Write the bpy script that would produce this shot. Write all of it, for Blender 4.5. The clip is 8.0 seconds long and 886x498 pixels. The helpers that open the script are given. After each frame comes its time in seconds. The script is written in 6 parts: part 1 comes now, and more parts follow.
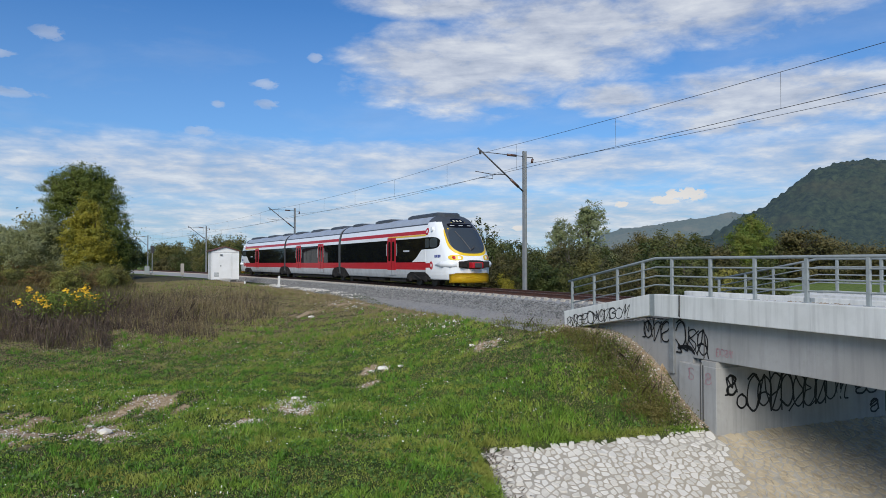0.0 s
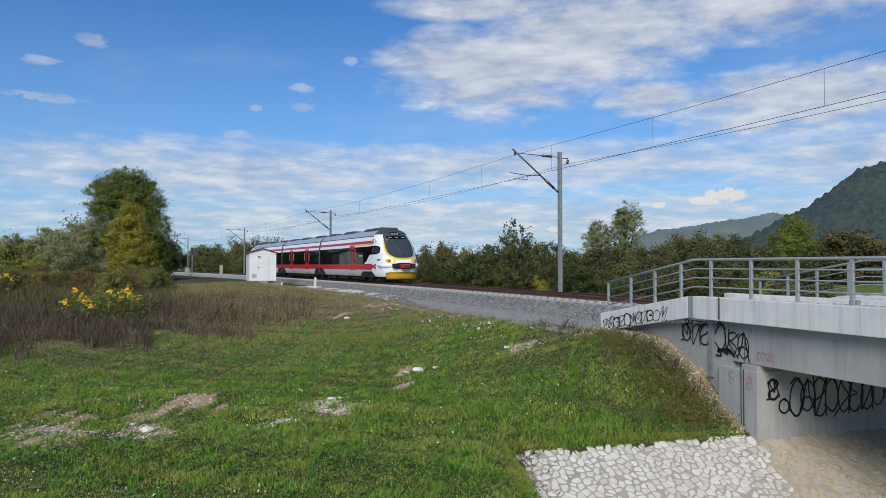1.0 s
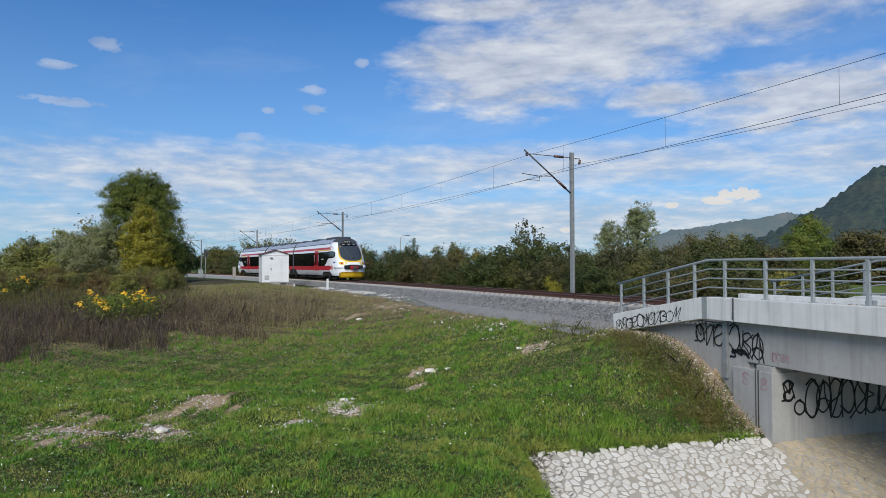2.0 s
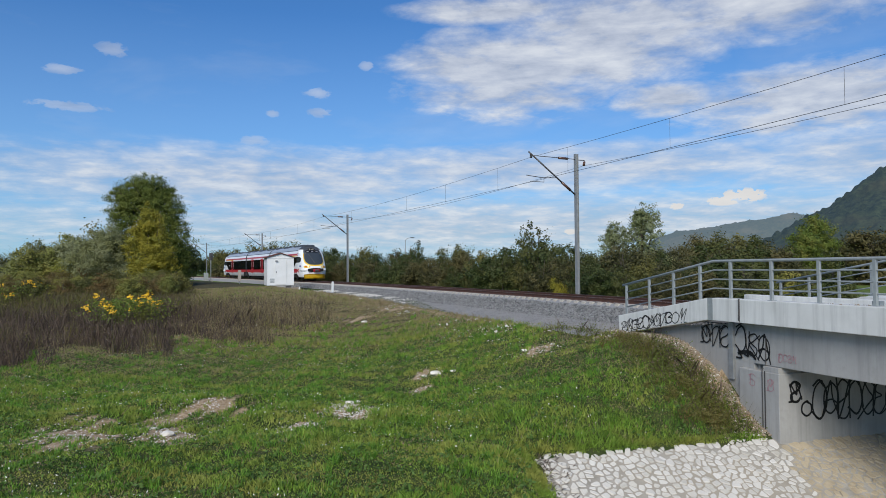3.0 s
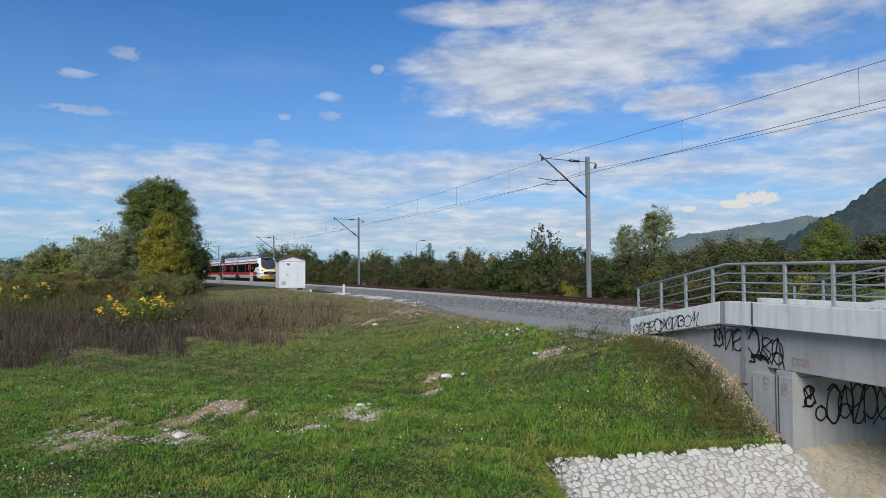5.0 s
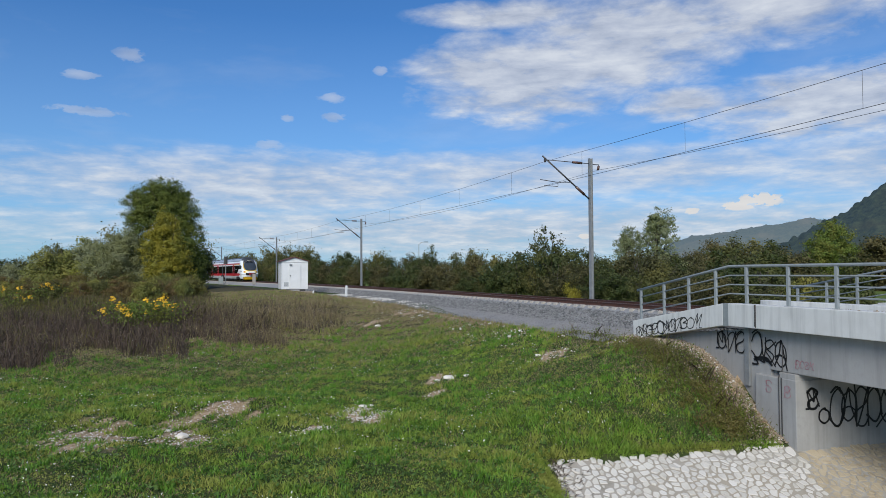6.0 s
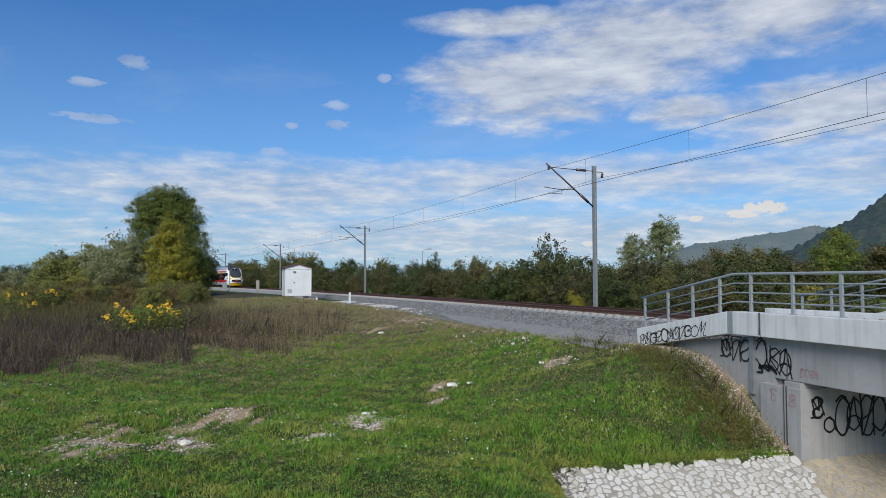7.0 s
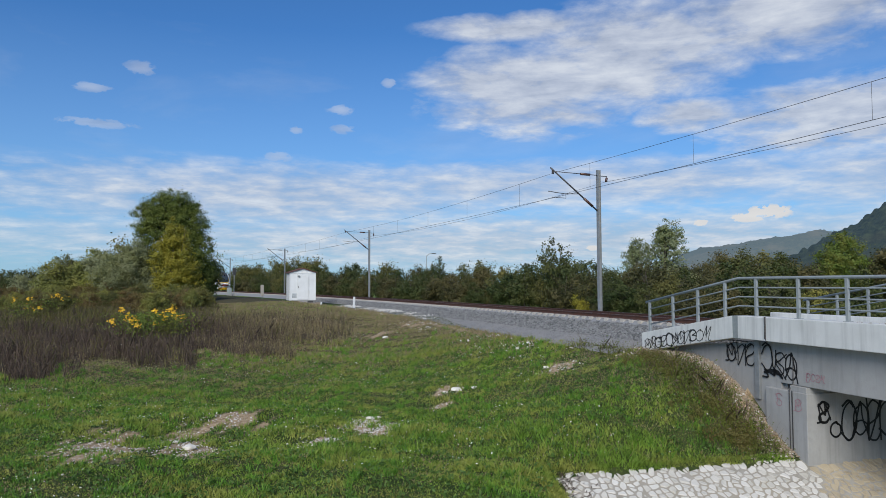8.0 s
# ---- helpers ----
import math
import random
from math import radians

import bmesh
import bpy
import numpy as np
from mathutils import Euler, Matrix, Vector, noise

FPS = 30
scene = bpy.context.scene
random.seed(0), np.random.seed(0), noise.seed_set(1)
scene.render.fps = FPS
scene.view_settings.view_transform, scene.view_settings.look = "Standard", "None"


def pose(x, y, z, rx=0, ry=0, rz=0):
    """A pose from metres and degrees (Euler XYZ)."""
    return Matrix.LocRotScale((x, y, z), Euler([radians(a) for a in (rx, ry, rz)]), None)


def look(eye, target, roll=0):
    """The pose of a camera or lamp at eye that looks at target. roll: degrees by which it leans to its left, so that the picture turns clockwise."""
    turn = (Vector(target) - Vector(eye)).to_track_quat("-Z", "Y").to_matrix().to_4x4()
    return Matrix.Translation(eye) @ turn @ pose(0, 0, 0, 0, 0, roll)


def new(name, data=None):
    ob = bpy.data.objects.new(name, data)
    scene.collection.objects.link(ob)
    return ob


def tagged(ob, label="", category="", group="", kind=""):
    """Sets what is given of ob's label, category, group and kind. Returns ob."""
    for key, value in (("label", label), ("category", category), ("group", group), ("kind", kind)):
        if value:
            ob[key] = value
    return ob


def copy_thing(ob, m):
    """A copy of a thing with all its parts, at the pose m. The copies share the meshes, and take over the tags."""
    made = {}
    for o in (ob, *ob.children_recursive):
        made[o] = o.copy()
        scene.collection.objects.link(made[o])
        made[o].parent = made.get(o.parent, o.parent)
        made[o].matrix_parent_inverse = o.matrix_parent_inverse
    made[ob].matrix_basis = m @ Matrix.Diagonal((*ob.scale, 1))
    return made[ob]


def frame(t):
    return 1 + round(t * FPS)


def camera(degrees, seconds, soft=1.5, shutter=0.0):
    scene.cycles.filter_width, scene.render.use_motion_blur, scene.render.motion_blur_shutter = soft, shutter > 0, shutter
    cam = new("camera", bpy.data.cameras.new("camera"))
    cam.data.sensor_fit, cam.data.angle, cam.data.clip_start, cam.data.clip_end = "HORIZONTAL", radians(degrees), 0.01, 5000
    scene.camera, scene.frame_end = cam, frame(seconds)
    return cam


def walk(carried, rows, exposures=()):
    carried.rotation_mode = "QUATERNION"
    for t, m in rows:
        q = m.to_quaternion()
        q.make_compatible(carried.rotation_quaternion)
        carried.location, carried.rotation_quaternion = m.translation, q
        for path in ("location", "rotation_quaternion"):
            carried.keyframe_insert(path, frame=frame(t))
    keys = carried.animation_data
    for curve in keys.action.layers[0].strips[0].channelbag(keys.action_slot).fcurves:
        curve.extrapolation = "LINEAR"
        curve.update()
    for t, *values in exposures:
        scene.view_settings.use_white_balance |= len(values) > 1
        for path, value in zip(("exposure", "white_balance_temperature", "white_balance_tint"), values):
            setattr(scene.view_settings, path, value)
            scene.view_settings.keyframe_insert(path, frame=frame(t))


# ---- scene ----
cam = camera(65.0, 8.0, soft=0.8)
EYE = (0.0, 0.0, 1.35)
TURNS = [
    (0.0, -27.40, 1.20, 0.00), (0.5, -25.45, 1.28, -0.06), (1.0, -24.54, 1.33, 0.00), (1.5, -23.94, 1.36, 0.05),
    (3.0, -23.16, 1.61, 0.43), (3.5, -22.93, 1.75, 0.49), (4.0, -22.67, 1.84, 0.50), (4.5, -22.42, 1.83, 0.42),
    (6.0, -22.05, 1.97, 0.24), (6.5, -21.93, 2.25, 0.15), (7.0, -21.76, 2.56, 0.10), (7.5, -21.56, 2.80, 0.08),
    (8.0, -21.41, 2.92, 0.14)]
walk(cam, [(t, pose(*EYE, 90 + p, r, y)) for t, y, p, r in TURNS], [(0.0, 0.0, 6450, 10), (4.0, -0.02, 6390, 10), (8.0, -0.05, 6310, 10)])

# ---- light ----
SUN_FROM = Vector((-0.48, -0.64, 0.60)).normalized()
sun = new("sun", bpy.data.lights.new("sun", "SUN"))
sun.data.energy, sun.data.angle, sun.data.color = 3.6, radians(36.0), (1.0, 0.94, 0.83)
sun.matrix_world = look((0, 0, 60), Vector((0, 0, 60)) - SUN_FROM)
scene.view_settings.exposure = 0.0


class Nodes:
    """Short hand for a node tree."""

    def __init__(self, tree):
        self.t = tree
        tree.nodes.clear()

    def n(self, kind, **props):
        node = self.t.nodes.new(kind)
        for key, value in props.items():
            if key in node.inputs:
                node.inputs[key].default_value = value
            elif key == "operation":
                node.operation = value
            elif key == "blend_type":
                node.blend_type = value
            elif key == "noise_dimensions":
                node.noise_dimensions = value
            elif key == "feature":
                node.feature = value
            elif key == "attribute_name":
                node.attribute_name = value
        return node

    def link(self, a, b):
        self.t.links.new(a, b)

    def math(self, op, a, b=None, c=None, clamp=False):
        node = self.t.nodes.new("ShaderNodeMath")
        node.operation, node.use_clamp = op, clamp
        for i, v in enumerate((a, b, c)):
            if v is None:
                continue
            if isinstance(v, (int, float)):
                node.inputs[i].default_value = v
            else:
                self.link(v, node.inputs[i])
        return node.outputs[0]

    def mix(self, fac, a, b, mode="MIX"):
        node = self.t.nodes.new("ShaderNodeMix")
        node.data_type, node.blend_type = "RGBA", mode
        for sock, v in ((node.inputs[0], fac), (node.inputs[6], a), (node.inputs[7], b)):
            if isinstance(v, (int, float)):
                sock.default_value = v
            elif isinstance(v, tuple):
                sock.default_value = (*v[:3], 1)
            else:
                self.link(v, sock)
        return node.outputs[2]

    def ramp(self, fac, stops):
        node = self.t.nodes.new("ShaderNodeValToRGB")
        while len(node.color_ramp.elements) < len(stops):
            node.color_ramp.elements.new(0.5)
        for e, (p, c) in zip(node.color_ramp.elements, stops):
            e.position = p
            e.color = (c, c, c, 1) if isinstance(c, (int, float)) else (*c, 1)
        self.link(fac, node.inputs[0])
        return node.outputs[0]

    def noise(self, vec, scale, detail=4.0, rough=0.55, distortion=0.0):
        node = self.t.nodes.new("ShaderNodeTexNoise")
        node.inputs["Scale"].default_value = scale
        node.inputs["Detail"].default_value = detail
        node.inputs["Roughness"].default_value = rough
        node.inputs["Distortion"].default_value = distortion
        if vec is not None:
            self.link(vec, node.inputs["Vector"])
        return node.outputs[0]


# ---- sky ----
world = bpy.data.worlds.new("sky")
scene.world = world
world.use_nodes = True
W = Nodes(world.node_tree)
sky = W.n("ShaderNodeTexSky")
sky.sky_type, sky.sun_disc = "NISHITA", False
sky.sun_elevation = math.asin(SUN_FROM.z)
sky.sun_rotation = math.atan2(SUN_FROM.x, SUN_FROM.y)
sky.air_density, sky.dust_density, sky.ozone_density = 1.0, 0.35, 2.4
coord = W.n("ShaderNodeTexCoord")
sep = W.n("ShaderNodeSeparateXYZ")
W.link(coord.outputs["Generated"], sep.inputs[0])
SX, SY, SZ = sep.outputs
azim = W.math("MULTIPLY", W.math("ARCTAN2", SX, SY), 57.2958)
elev = W.math("MULTIPLY", W.math("ARCSINE", SZ), 57.2958)
# a flat cloud layer seen in perspective
rise = W.math("ADD", W.math("MAXIMUM", SZ, 0.0), 0.15)
layer = W.n("ShaderNodeCombineXYZ")
W.link(W.math("DIVIDE", SX, rise), layer.inputs[0])
W.link(W.math("DIVIDE", SY, rise), layer.inputs[1])
LV = layer.outputs[0]
wisps = W.noise(LV, 1.25, 8.0, 0.58, 0.25)
puffs = W.noise(LV, 5.2, 9.0, 0.60, 0.15)


def blob(az, el, wa, we):
    """A soft oval of the sky, 1 in the middle, 0 from its rim on."""
    a = W.math("DIVIDE", W.math("SUBTRACT", azim, az), wa)
    e = W.math("DIVIDE", W.math("SUBTRACT", elev, el), we)
    r = W.math("ADD", W.math("MULTIPLY", a, a), W.math("MULTIPLY", e, e))
    return W.math("SUBTRACT", 1.0, r, clamp=True)


def most(*vals):
    out = vals[0]
    for v in vals[1:]:
        out = W.math("MAXIMUM", out, v)
    return out


# (azimuth, elevation, half width, half height) of the cloud fields
big = most(blob(29, 15.8, 12, 4.8), blob(37, 18.0, 11, 5.2), blob(49, 19.8, 14, 4.2), blob(53, 12.0, 14, 3.4), blob(41, 13.0, 5, 1.6), blob(27, 20.5, 9, 1.5), blob(80, 20, 20, 8), blob(-60, 22, 30, 9))
band = most(blob(32, 8.0, 34, 2.6), blob(8, 7.0, 28, 3.6), blob(58, 7.5, 18, 3.5), blob(-40, 7, 40, 4), blob(120, 8, 50, 4), blob(30, 3.5, 60, 3.2))
small = most(blob(13.0, 14.1, 1.5, 0.55), blob(13.1, 12.6, 1.5, 0.5), blob(-2.3, 16.2, 1.6, 0.7), blob(-5.6, 14.4, 1.8, 0.5), blob(-5.2, 11.9, 3.6, 0.5),
             blob(8, 10.2, 1.6, 0.6), blob(17, 16.3, 0.9, 0.5), blob(9.4, 12.4, 0.8, 0.4))
cumulus = most(blob(46.6, 5.35, 2.2, 0.75), blob(45.2, 5.0, 1.8, 0.5), blob(41.8, 4.75, 0.8, 0.42), blob(33.5, 2.9, 0.9, 0.3))
fine_c = W.n("ShaderNodeCombineXYZ")
W.link(W.math("MULTIPLY", azim, 0.5), fine_c.inputs[0])
W.link(elev, fine_c.inputs[1])
fine = W.noise(fine_c.outputs[0], 2.1, 8.0, 0.62, 0.4)
streak_c = W.n("ShaderNodeCombineXYZ")
W.link(W.math("MULTIPLY", azim, 0.09), streak_c.inputs[0])
W.link(W.math("MULTIPLY", elev, 0.5), streak_c.inputs[1])
streaks = W.noise(streak_c.outputs[0], 1.7, 7.0, 0.6, 0.3)
m_big = W.math("MULTIPLY", W.ramp(W.math("ADD", W.math("MULTIPLY", big, 0.55), W.math("MULTIPLY", puffs, 1.05)), [(0.62, 0.0), (1.02, 1.0)]), W.math("MULTIPLY", big, 3.0, clamp=True))
m_band = W.math("MULTIPLY", W.ramp(W.math("ADD", W.math("MULTIPLY", band, 0.42), W.math("ADD", W.math("MULTIPLY", streaks, 0.40), W.math("MULTIPLY", puffs, 0.62))), [(0.56, 0.0), (0.96, 1.0)]), W.math("MULTIPLY", band, 2.5, clamp=True))
m_small = W.math("MULTIPLY", W.ramp(W.math("ADD", W.math("MULTIPLY", small, 0.55), W.math("MULTIPLY", fine, 1.25)), [(0.85, 0.0), (1.5, 0.9)]), W.math("MULTIPLY", small, 0.5, clamp=True))
m_cum = W.math("MULTIPLY", W.ramp(W.math("ADD", W.math("MULTIPLY", cumulus, 0.5), W.math("MULTIPLY", fine, 1.5)), [(0.95, 0.0), (1.75, 1.0)]), W.math("MULTIPLY", cumulus, 1.6, clamp=True))
veil = W.math("MULTIPLY", W.ramp(wisps, [(0.52, 0.0), (0.85, 0.5)]), W.ramp(W.math("DIVIDE", elev, 40.0), [(0.1, 0.5), (0.5, 0.6)]))
cover = W.math("MINIMUM", most(W.math("MULTIPLY", m_big, 0.86), W.math("MULTIPLY", m_band, 0.82), m_small, m_cum, veil), 1.0)
cloud_lum = W.math("ADD", W.math("MULTIPLY", puffs, 0.5), W.math("MULTIPLY", streaks, 0.5))
cloud_col = W.ramp(cloud_lum, [(0.36, (4.5, 5.0, 6.0)), (0.50, (6.7, 7.1, 7.9)), (0.63, (9.0, 9.2, 9.4))])
cloud_col = W.mix(W.math("MULTIPLY", m_cum, 0.85), cloud_col, (8.9, 8.7, 8.4))
sky_bright = W.mix(1.0, sky.outputs[0], (0.50, 0.95, 1.42), "MULTIPLY")
haze = W.ramp(W.math("DIVIDE", elev, 20.0, clamp=True), [(0.0, 0.58), (0.35, 0.25), (1.0, 0.0)])
sky_bright = W.mix(haze, sky_bright, (4.6, 6.4, 8.6))
both = W.mix(cover, sky_bright, cloud_col)
back = W.n("ShaderNodeBackground", Strength=0.085)
W.link(both, back.inputs[0])
W.link(back.outputs[0], W.n("ShaderNodeOutputWorld").inputs[0])


# ---- materials ----
def material(name, colour, rough=0.8, spots=None, scale=6.0, bump=0.0, bump_scale=40.0, metal=0.0, spec=0.5, island=None, random_by=None, big=None, coat=0.0, streak=0.0):
    """A surface: base colour, broken up by noise at two scales towards spots, varied per island or per object."""
    m = bpy.data.materials.new(name)
    m.use_nodes = True
    N = Nodes(m.node_tree)
    b = N.n("ShaderNodeBsdfPrincipled", Roughness=rough, Metallic=metal)
    b.inputs["Specular IOR Level"].default_value = spec
    b.inputs["Coat Weight"].default_value = coat
    c = N.n("ShaderNodeTexCoord").outputs["Object"]
    col = N.mix(0.0, colour, colour)
    if spots:
        fac = N.ramp(N.noise(c, scale, 6.0, 0.6), [(0.35, 0.0), (0.7, 1.0)])
        fac2 = N.ramp(N.noise(c, scale * 7.3, 4.0, 0.6), [(0.4, 0.0), (0.75, 0.6)])
        col = N.mix(N.math("MAXIMUM", fac, fac2), colour, spots)
    if big:
        col = N.mix(N.ramp(N.noise(c, scale * 0.13, 3.0, 0.5), [(0.4, 0.0), (0.62, 1.0)]), col, big)
    if streak:
        place = N.n("ShaderNodeMapping")
        place.inputs["Scale"].default_value = (3.2, 3.2, 0.22)
        N.link(c, place.inputs["Vector"])
        run = N.ramp(N.noise(place.outputs[0], 1.6, 6.0, 0.65), [(0.46, 0.0), (0.72, streak)])
        col = N.mix(run, col, tuple(v * 0.55 for v in colour))
    if island:
        geo = N.n("ShaderNodeNewGeometry")
        col = N.mix(N.ramp(geo.outputs["Random Per Island"], [(0.0, 0.0), (1.0, 0.9)]), col, island)
    if random_by:
        info = N.n("ShaderNodeObjectInfo")
        col = N.mix(info.outputs["Random"], col, random_by)
    N.link(col, b.inputs["Base Color"])
    if bump:
        bp = N.n("ShaderNodeBump", Strength=bump, Distance=0.02)
        N.link(N.noise(c, bump_scale, 6.0, 0.65), bp.inputs["Height"])
        N.link(bp.outputs[0], b.inputs["Normal"])
    N.link(b.outputs[0], N.n("ShaderNodeOutputMaterial").inputs[0])
    return m


def leafy(name, a, b_col, c_col=None, through_light=0.3):
    """Leaves: colour per leaf, with light passing through."""
    m = bpy.data.materials.new(name)
    m.use_nodes = True
    N = Nodes(m.node_tree)
    geo = N.n("ShaderNodeNewGeometry")
    info = N.n("ShaderNodeObjectInfo")
    where = N.n("ShaderNodeTexCoord").outputs["Object"]
    tuft = N.ramp(N.noise(where, 2.3, 4.0, 0.6), [(0.32, 0.0), (0.70, 1.0)])
    share = N.math("ADD", N.math("MULTIPLY", tuft, 0.55), N.math("MULTIPLY", geo.outputs["Random Per Island"], 0.45))
    col = N.mix(share, a, b_col)
    patch = N.noise(where, 0.7, 3.0)
    if c_col:
        col = N.mix(N.ramp(N.math("ADD", patch, N.math("MULTIPLY", info.outputs["Random"], 0.25)), [(0.5, 0.0), (0.75, 0.85)]), col, c_col)
    p = N.n("ShaderNodeBsdfPrincipled", Roughness=0.6)
    p.inputs["Specular IOR Level"].default_value = 0.3
    N.link(col, p.inputs["Base Color"])
    tr = N.n("ShaderNodeBsdfTranslucent")
    N.link(col, tr.inputs[0])
    mx = N.n("ShaderNodeMixShader")
    mx.inputs[0].default_value = through_light
    N.link(p.outputs[0], mx.inputs[1])
    N.link(tr.outputs[0], mx.inputs[2])
    N.link(mx.outputs[0], N.n("ShaderNodeOutputMaterial").inputs[0])
    return m


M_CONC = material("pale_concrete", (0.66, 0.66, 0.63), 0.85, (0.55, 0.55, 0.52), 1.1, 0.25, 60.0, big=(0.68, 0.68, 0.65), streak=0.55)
# darker than the edge beams: shade on girder and walls is partly in this colour
M_CONC2 = material("grey_concrete_shaded", (0.37, 0.365, 0.35), 0.9, (0.29, 0.285, 0.27), 0.9, 0.3, 50.0, big=(0.31, 0.30, 0.28), streak=0.5)
M_GALV = material("galvanised_steel", (0.34, 0.365, 0.355), 0.5, (0.26, 0.28, 0.28), 5.0, 0.1, 80.0, metal=0.15)
M_POLE = material("pole_steel", (0.34, 0.35, 0.35), 0.6, (0.24, 0.25, 0.25), 3.0, metal=0.4)
M_DARKSTEEL = material("dark_steel", (0.06, 0.06, 0.065), 0.55, (0.10, 0.09, 0.08), 4.0, metal=0.4)
M_WIRE = material("wire_copper", (0.05, 0.048, 0.045), 0.6, metal=0.3)
M_PAINT_BLACK = material("black_spray", (0.012, 0.012, 0.013), 0.6)
M_PAINT_RED = material("faded_red_spray", (0.40, 0.21, 0.24), 0.8)
M_RUST = material("rusty_rail", (0.10, 0.042, 0.026), 0.8, (0.05, 0.025, 0.02), 6.0, 0.3, 60.0)
M_RAILTOP = material("worn_rail_top", (0.34, 0.30, 0.28), 0.35, metal=0.8)
M_RUSTBED = material("rust_stained_ballast", (0.095, 0.062, 0.045), 0.95, (0.045, 0.032, 0.026), 9.0, 0.7, 14.0, big=(0.12, 0.09, 0.07))
M_SLEEPER = material("sleeper_concrete", (0.54, 0.50, 0.44), 0.9, (0.40, 0.36, 0.31), 4.0, 0.3, random_by=(0.48, 0.43, 0.36))
M_STONE = material("pale_limestone", (0.58, 0.55, 0.48), 0.85, (0.47, 0.43, 0.36), 5.0, 0.6, 18.0, random_by=(0.66, 0.63, 0.57))
M_STONE_ISL = material("pale_limestone_rest", (0.54, 0.51, 0.45), 0.85, (0.45, 0.42, 0.36), 5.0, 0.4, 25.0, island=(0.66, 0.63, 0.58))
M_FIELD = material("bleached_limestone", (0.80, 0.75, 0.66), 0.85, (0.66, 0.60, 0.50), 5.0, 0.4, 18.0)
M_MORTAR = material("mortar", (0.42, 0.395, 0.35), 0.95, (0.26, 0.235, 0.19), 3.0, 0.6, 30.0, big=(0.36, 0.32, 0.255))
M_OCHRE = material("ochre_limestone", (0.62, 0.44, 0.20), 0.85, (0.52, 0.38, 0.20), 6.0, 0.4, 18.0)
M_SILT = material("silty_stone", (0.47, 0.395, 0.28), 0.95, (0.30, 0.24, 0.155), 3.0, 0.5, 20.0, island=(0.43, 0.36, 0.25))
M_BALLAST = material("grey_ballast", (0.11, 0.112, 0.11), 0.9, (0.07, 0.07, 0.07), 9.0, 0.8, 14.0, island=(0.29, 0.288, 0.28))
M_GRAVEL = material("fine_gravel", (0.20, 0.20, 0.198), 0.95, (0.14, 0.14, 0.138), 7.0, 0.6, 30.0, island=(0.28, 0.276, 0.27), big=(0.23, 0.222, 0.21))
M_WHITE = material("white_enamel", (0.80, 0.80, 0.78), 0.45, (0.70, 0.70, 0.67), 1.5)
M_ROOFRED = material("brown_red_roof", (0.16, 0.055, 0.035), 0.7, (0.10, 0.04, 0.03), 4.0)
M_BARK = material("bark", (0.12, 0.10, 0.08), 0.95, (0.06, 0.05, 0.04), 8.0, 0.6, 20.0)
M_DIRT = material("rubble_soil", (0.34, 0.28, 0.20), 0.95, (0.22, 0.17, 0.12), 4.0, 0.7, 12.0)


# ---- mesh helpers ----
def mesh_from(name, verts, faces, mats, smooth=False):
    me = bpy.data.meshes.new(name)
    me.from_pydata([tuple(v) for v in verts], [], faces)
    for m in mats if isinstance(mats, (list, tuple)) else [mats]:
        me.materials.append(m)
    if smooth:
        for p in me.polygons:
            p.use_smooth = True
    me.update()
    return me


def soup(name, verts, n_per, mat):
    """A mesh of many loose polygons with n_per corners each, from one array of corners."""
    verts = np.asarray(verts, dtype=np.float32).reshape(-1, 3)
    nf = len(verts) // n_per
    me = bpy.data.meshes.new(name)
    me.vertices.add(len(verts))
    me.vertices.foreach_set("co", verts.ravel())
    me.loops.add(len(verts))
    me.loops.foreach_set("vertex_index", np.arange(len(verts), dtype=np.int32))
    me.polygons.add(nf)
    me.polygons.foreach_set("loop_start", np.arange(0, len(verts), n_per, dtype=np.int32))
    me.materials.append(mat)
    me.update()
    me.validate()
    return me


def part(name, bm_or_me, mat, parent, label="", smooth=False):
    """Link a bmesh or a mesh as one mesh object under a thing or a part."""
    if isinstance(bm_or_me, bmesh.types.BMesh):
        me = bpy.data.meshes.new(name)
        bm_or_me.to_mesh(me)
        bm_or_me.free()
        me.materials.append(mat)
        if smooth:
            for p in me.polygons:
                p.use_smooth = True
    else:
        me = bm_or_me
    ob = new(name, me)
    if parent is not None:
        ob.parent = parent
    return tagged(ob, label)


def box_bm(x0, x1, y0, y1, z0, z1, bevel=0.0, m=None, bm=None):
    bm = bm or bmesh.new()
    made = bmesh.ops.create_cube(bm, size=1.0, matrix=Matrix.Translation(((x0 + x1) / 2, (y0 + y1) / 2, (z0 + z1) / 2)) @ Matrix.Diagonal((x1 - x0, y1 - y0, z1 - z0, 1)))
    if bevel:
        edges = list({e for v in made["verts"] for e in v.link_edges})
        bmesh.ops.bevel(bm, geom=edges, offset=bevel, segments=2, affect="EDGES", profile=0.6)
    if m is not None:
        bmesh.ops.transform(bm, matrix=m, verts=bm.verts)
    return bm


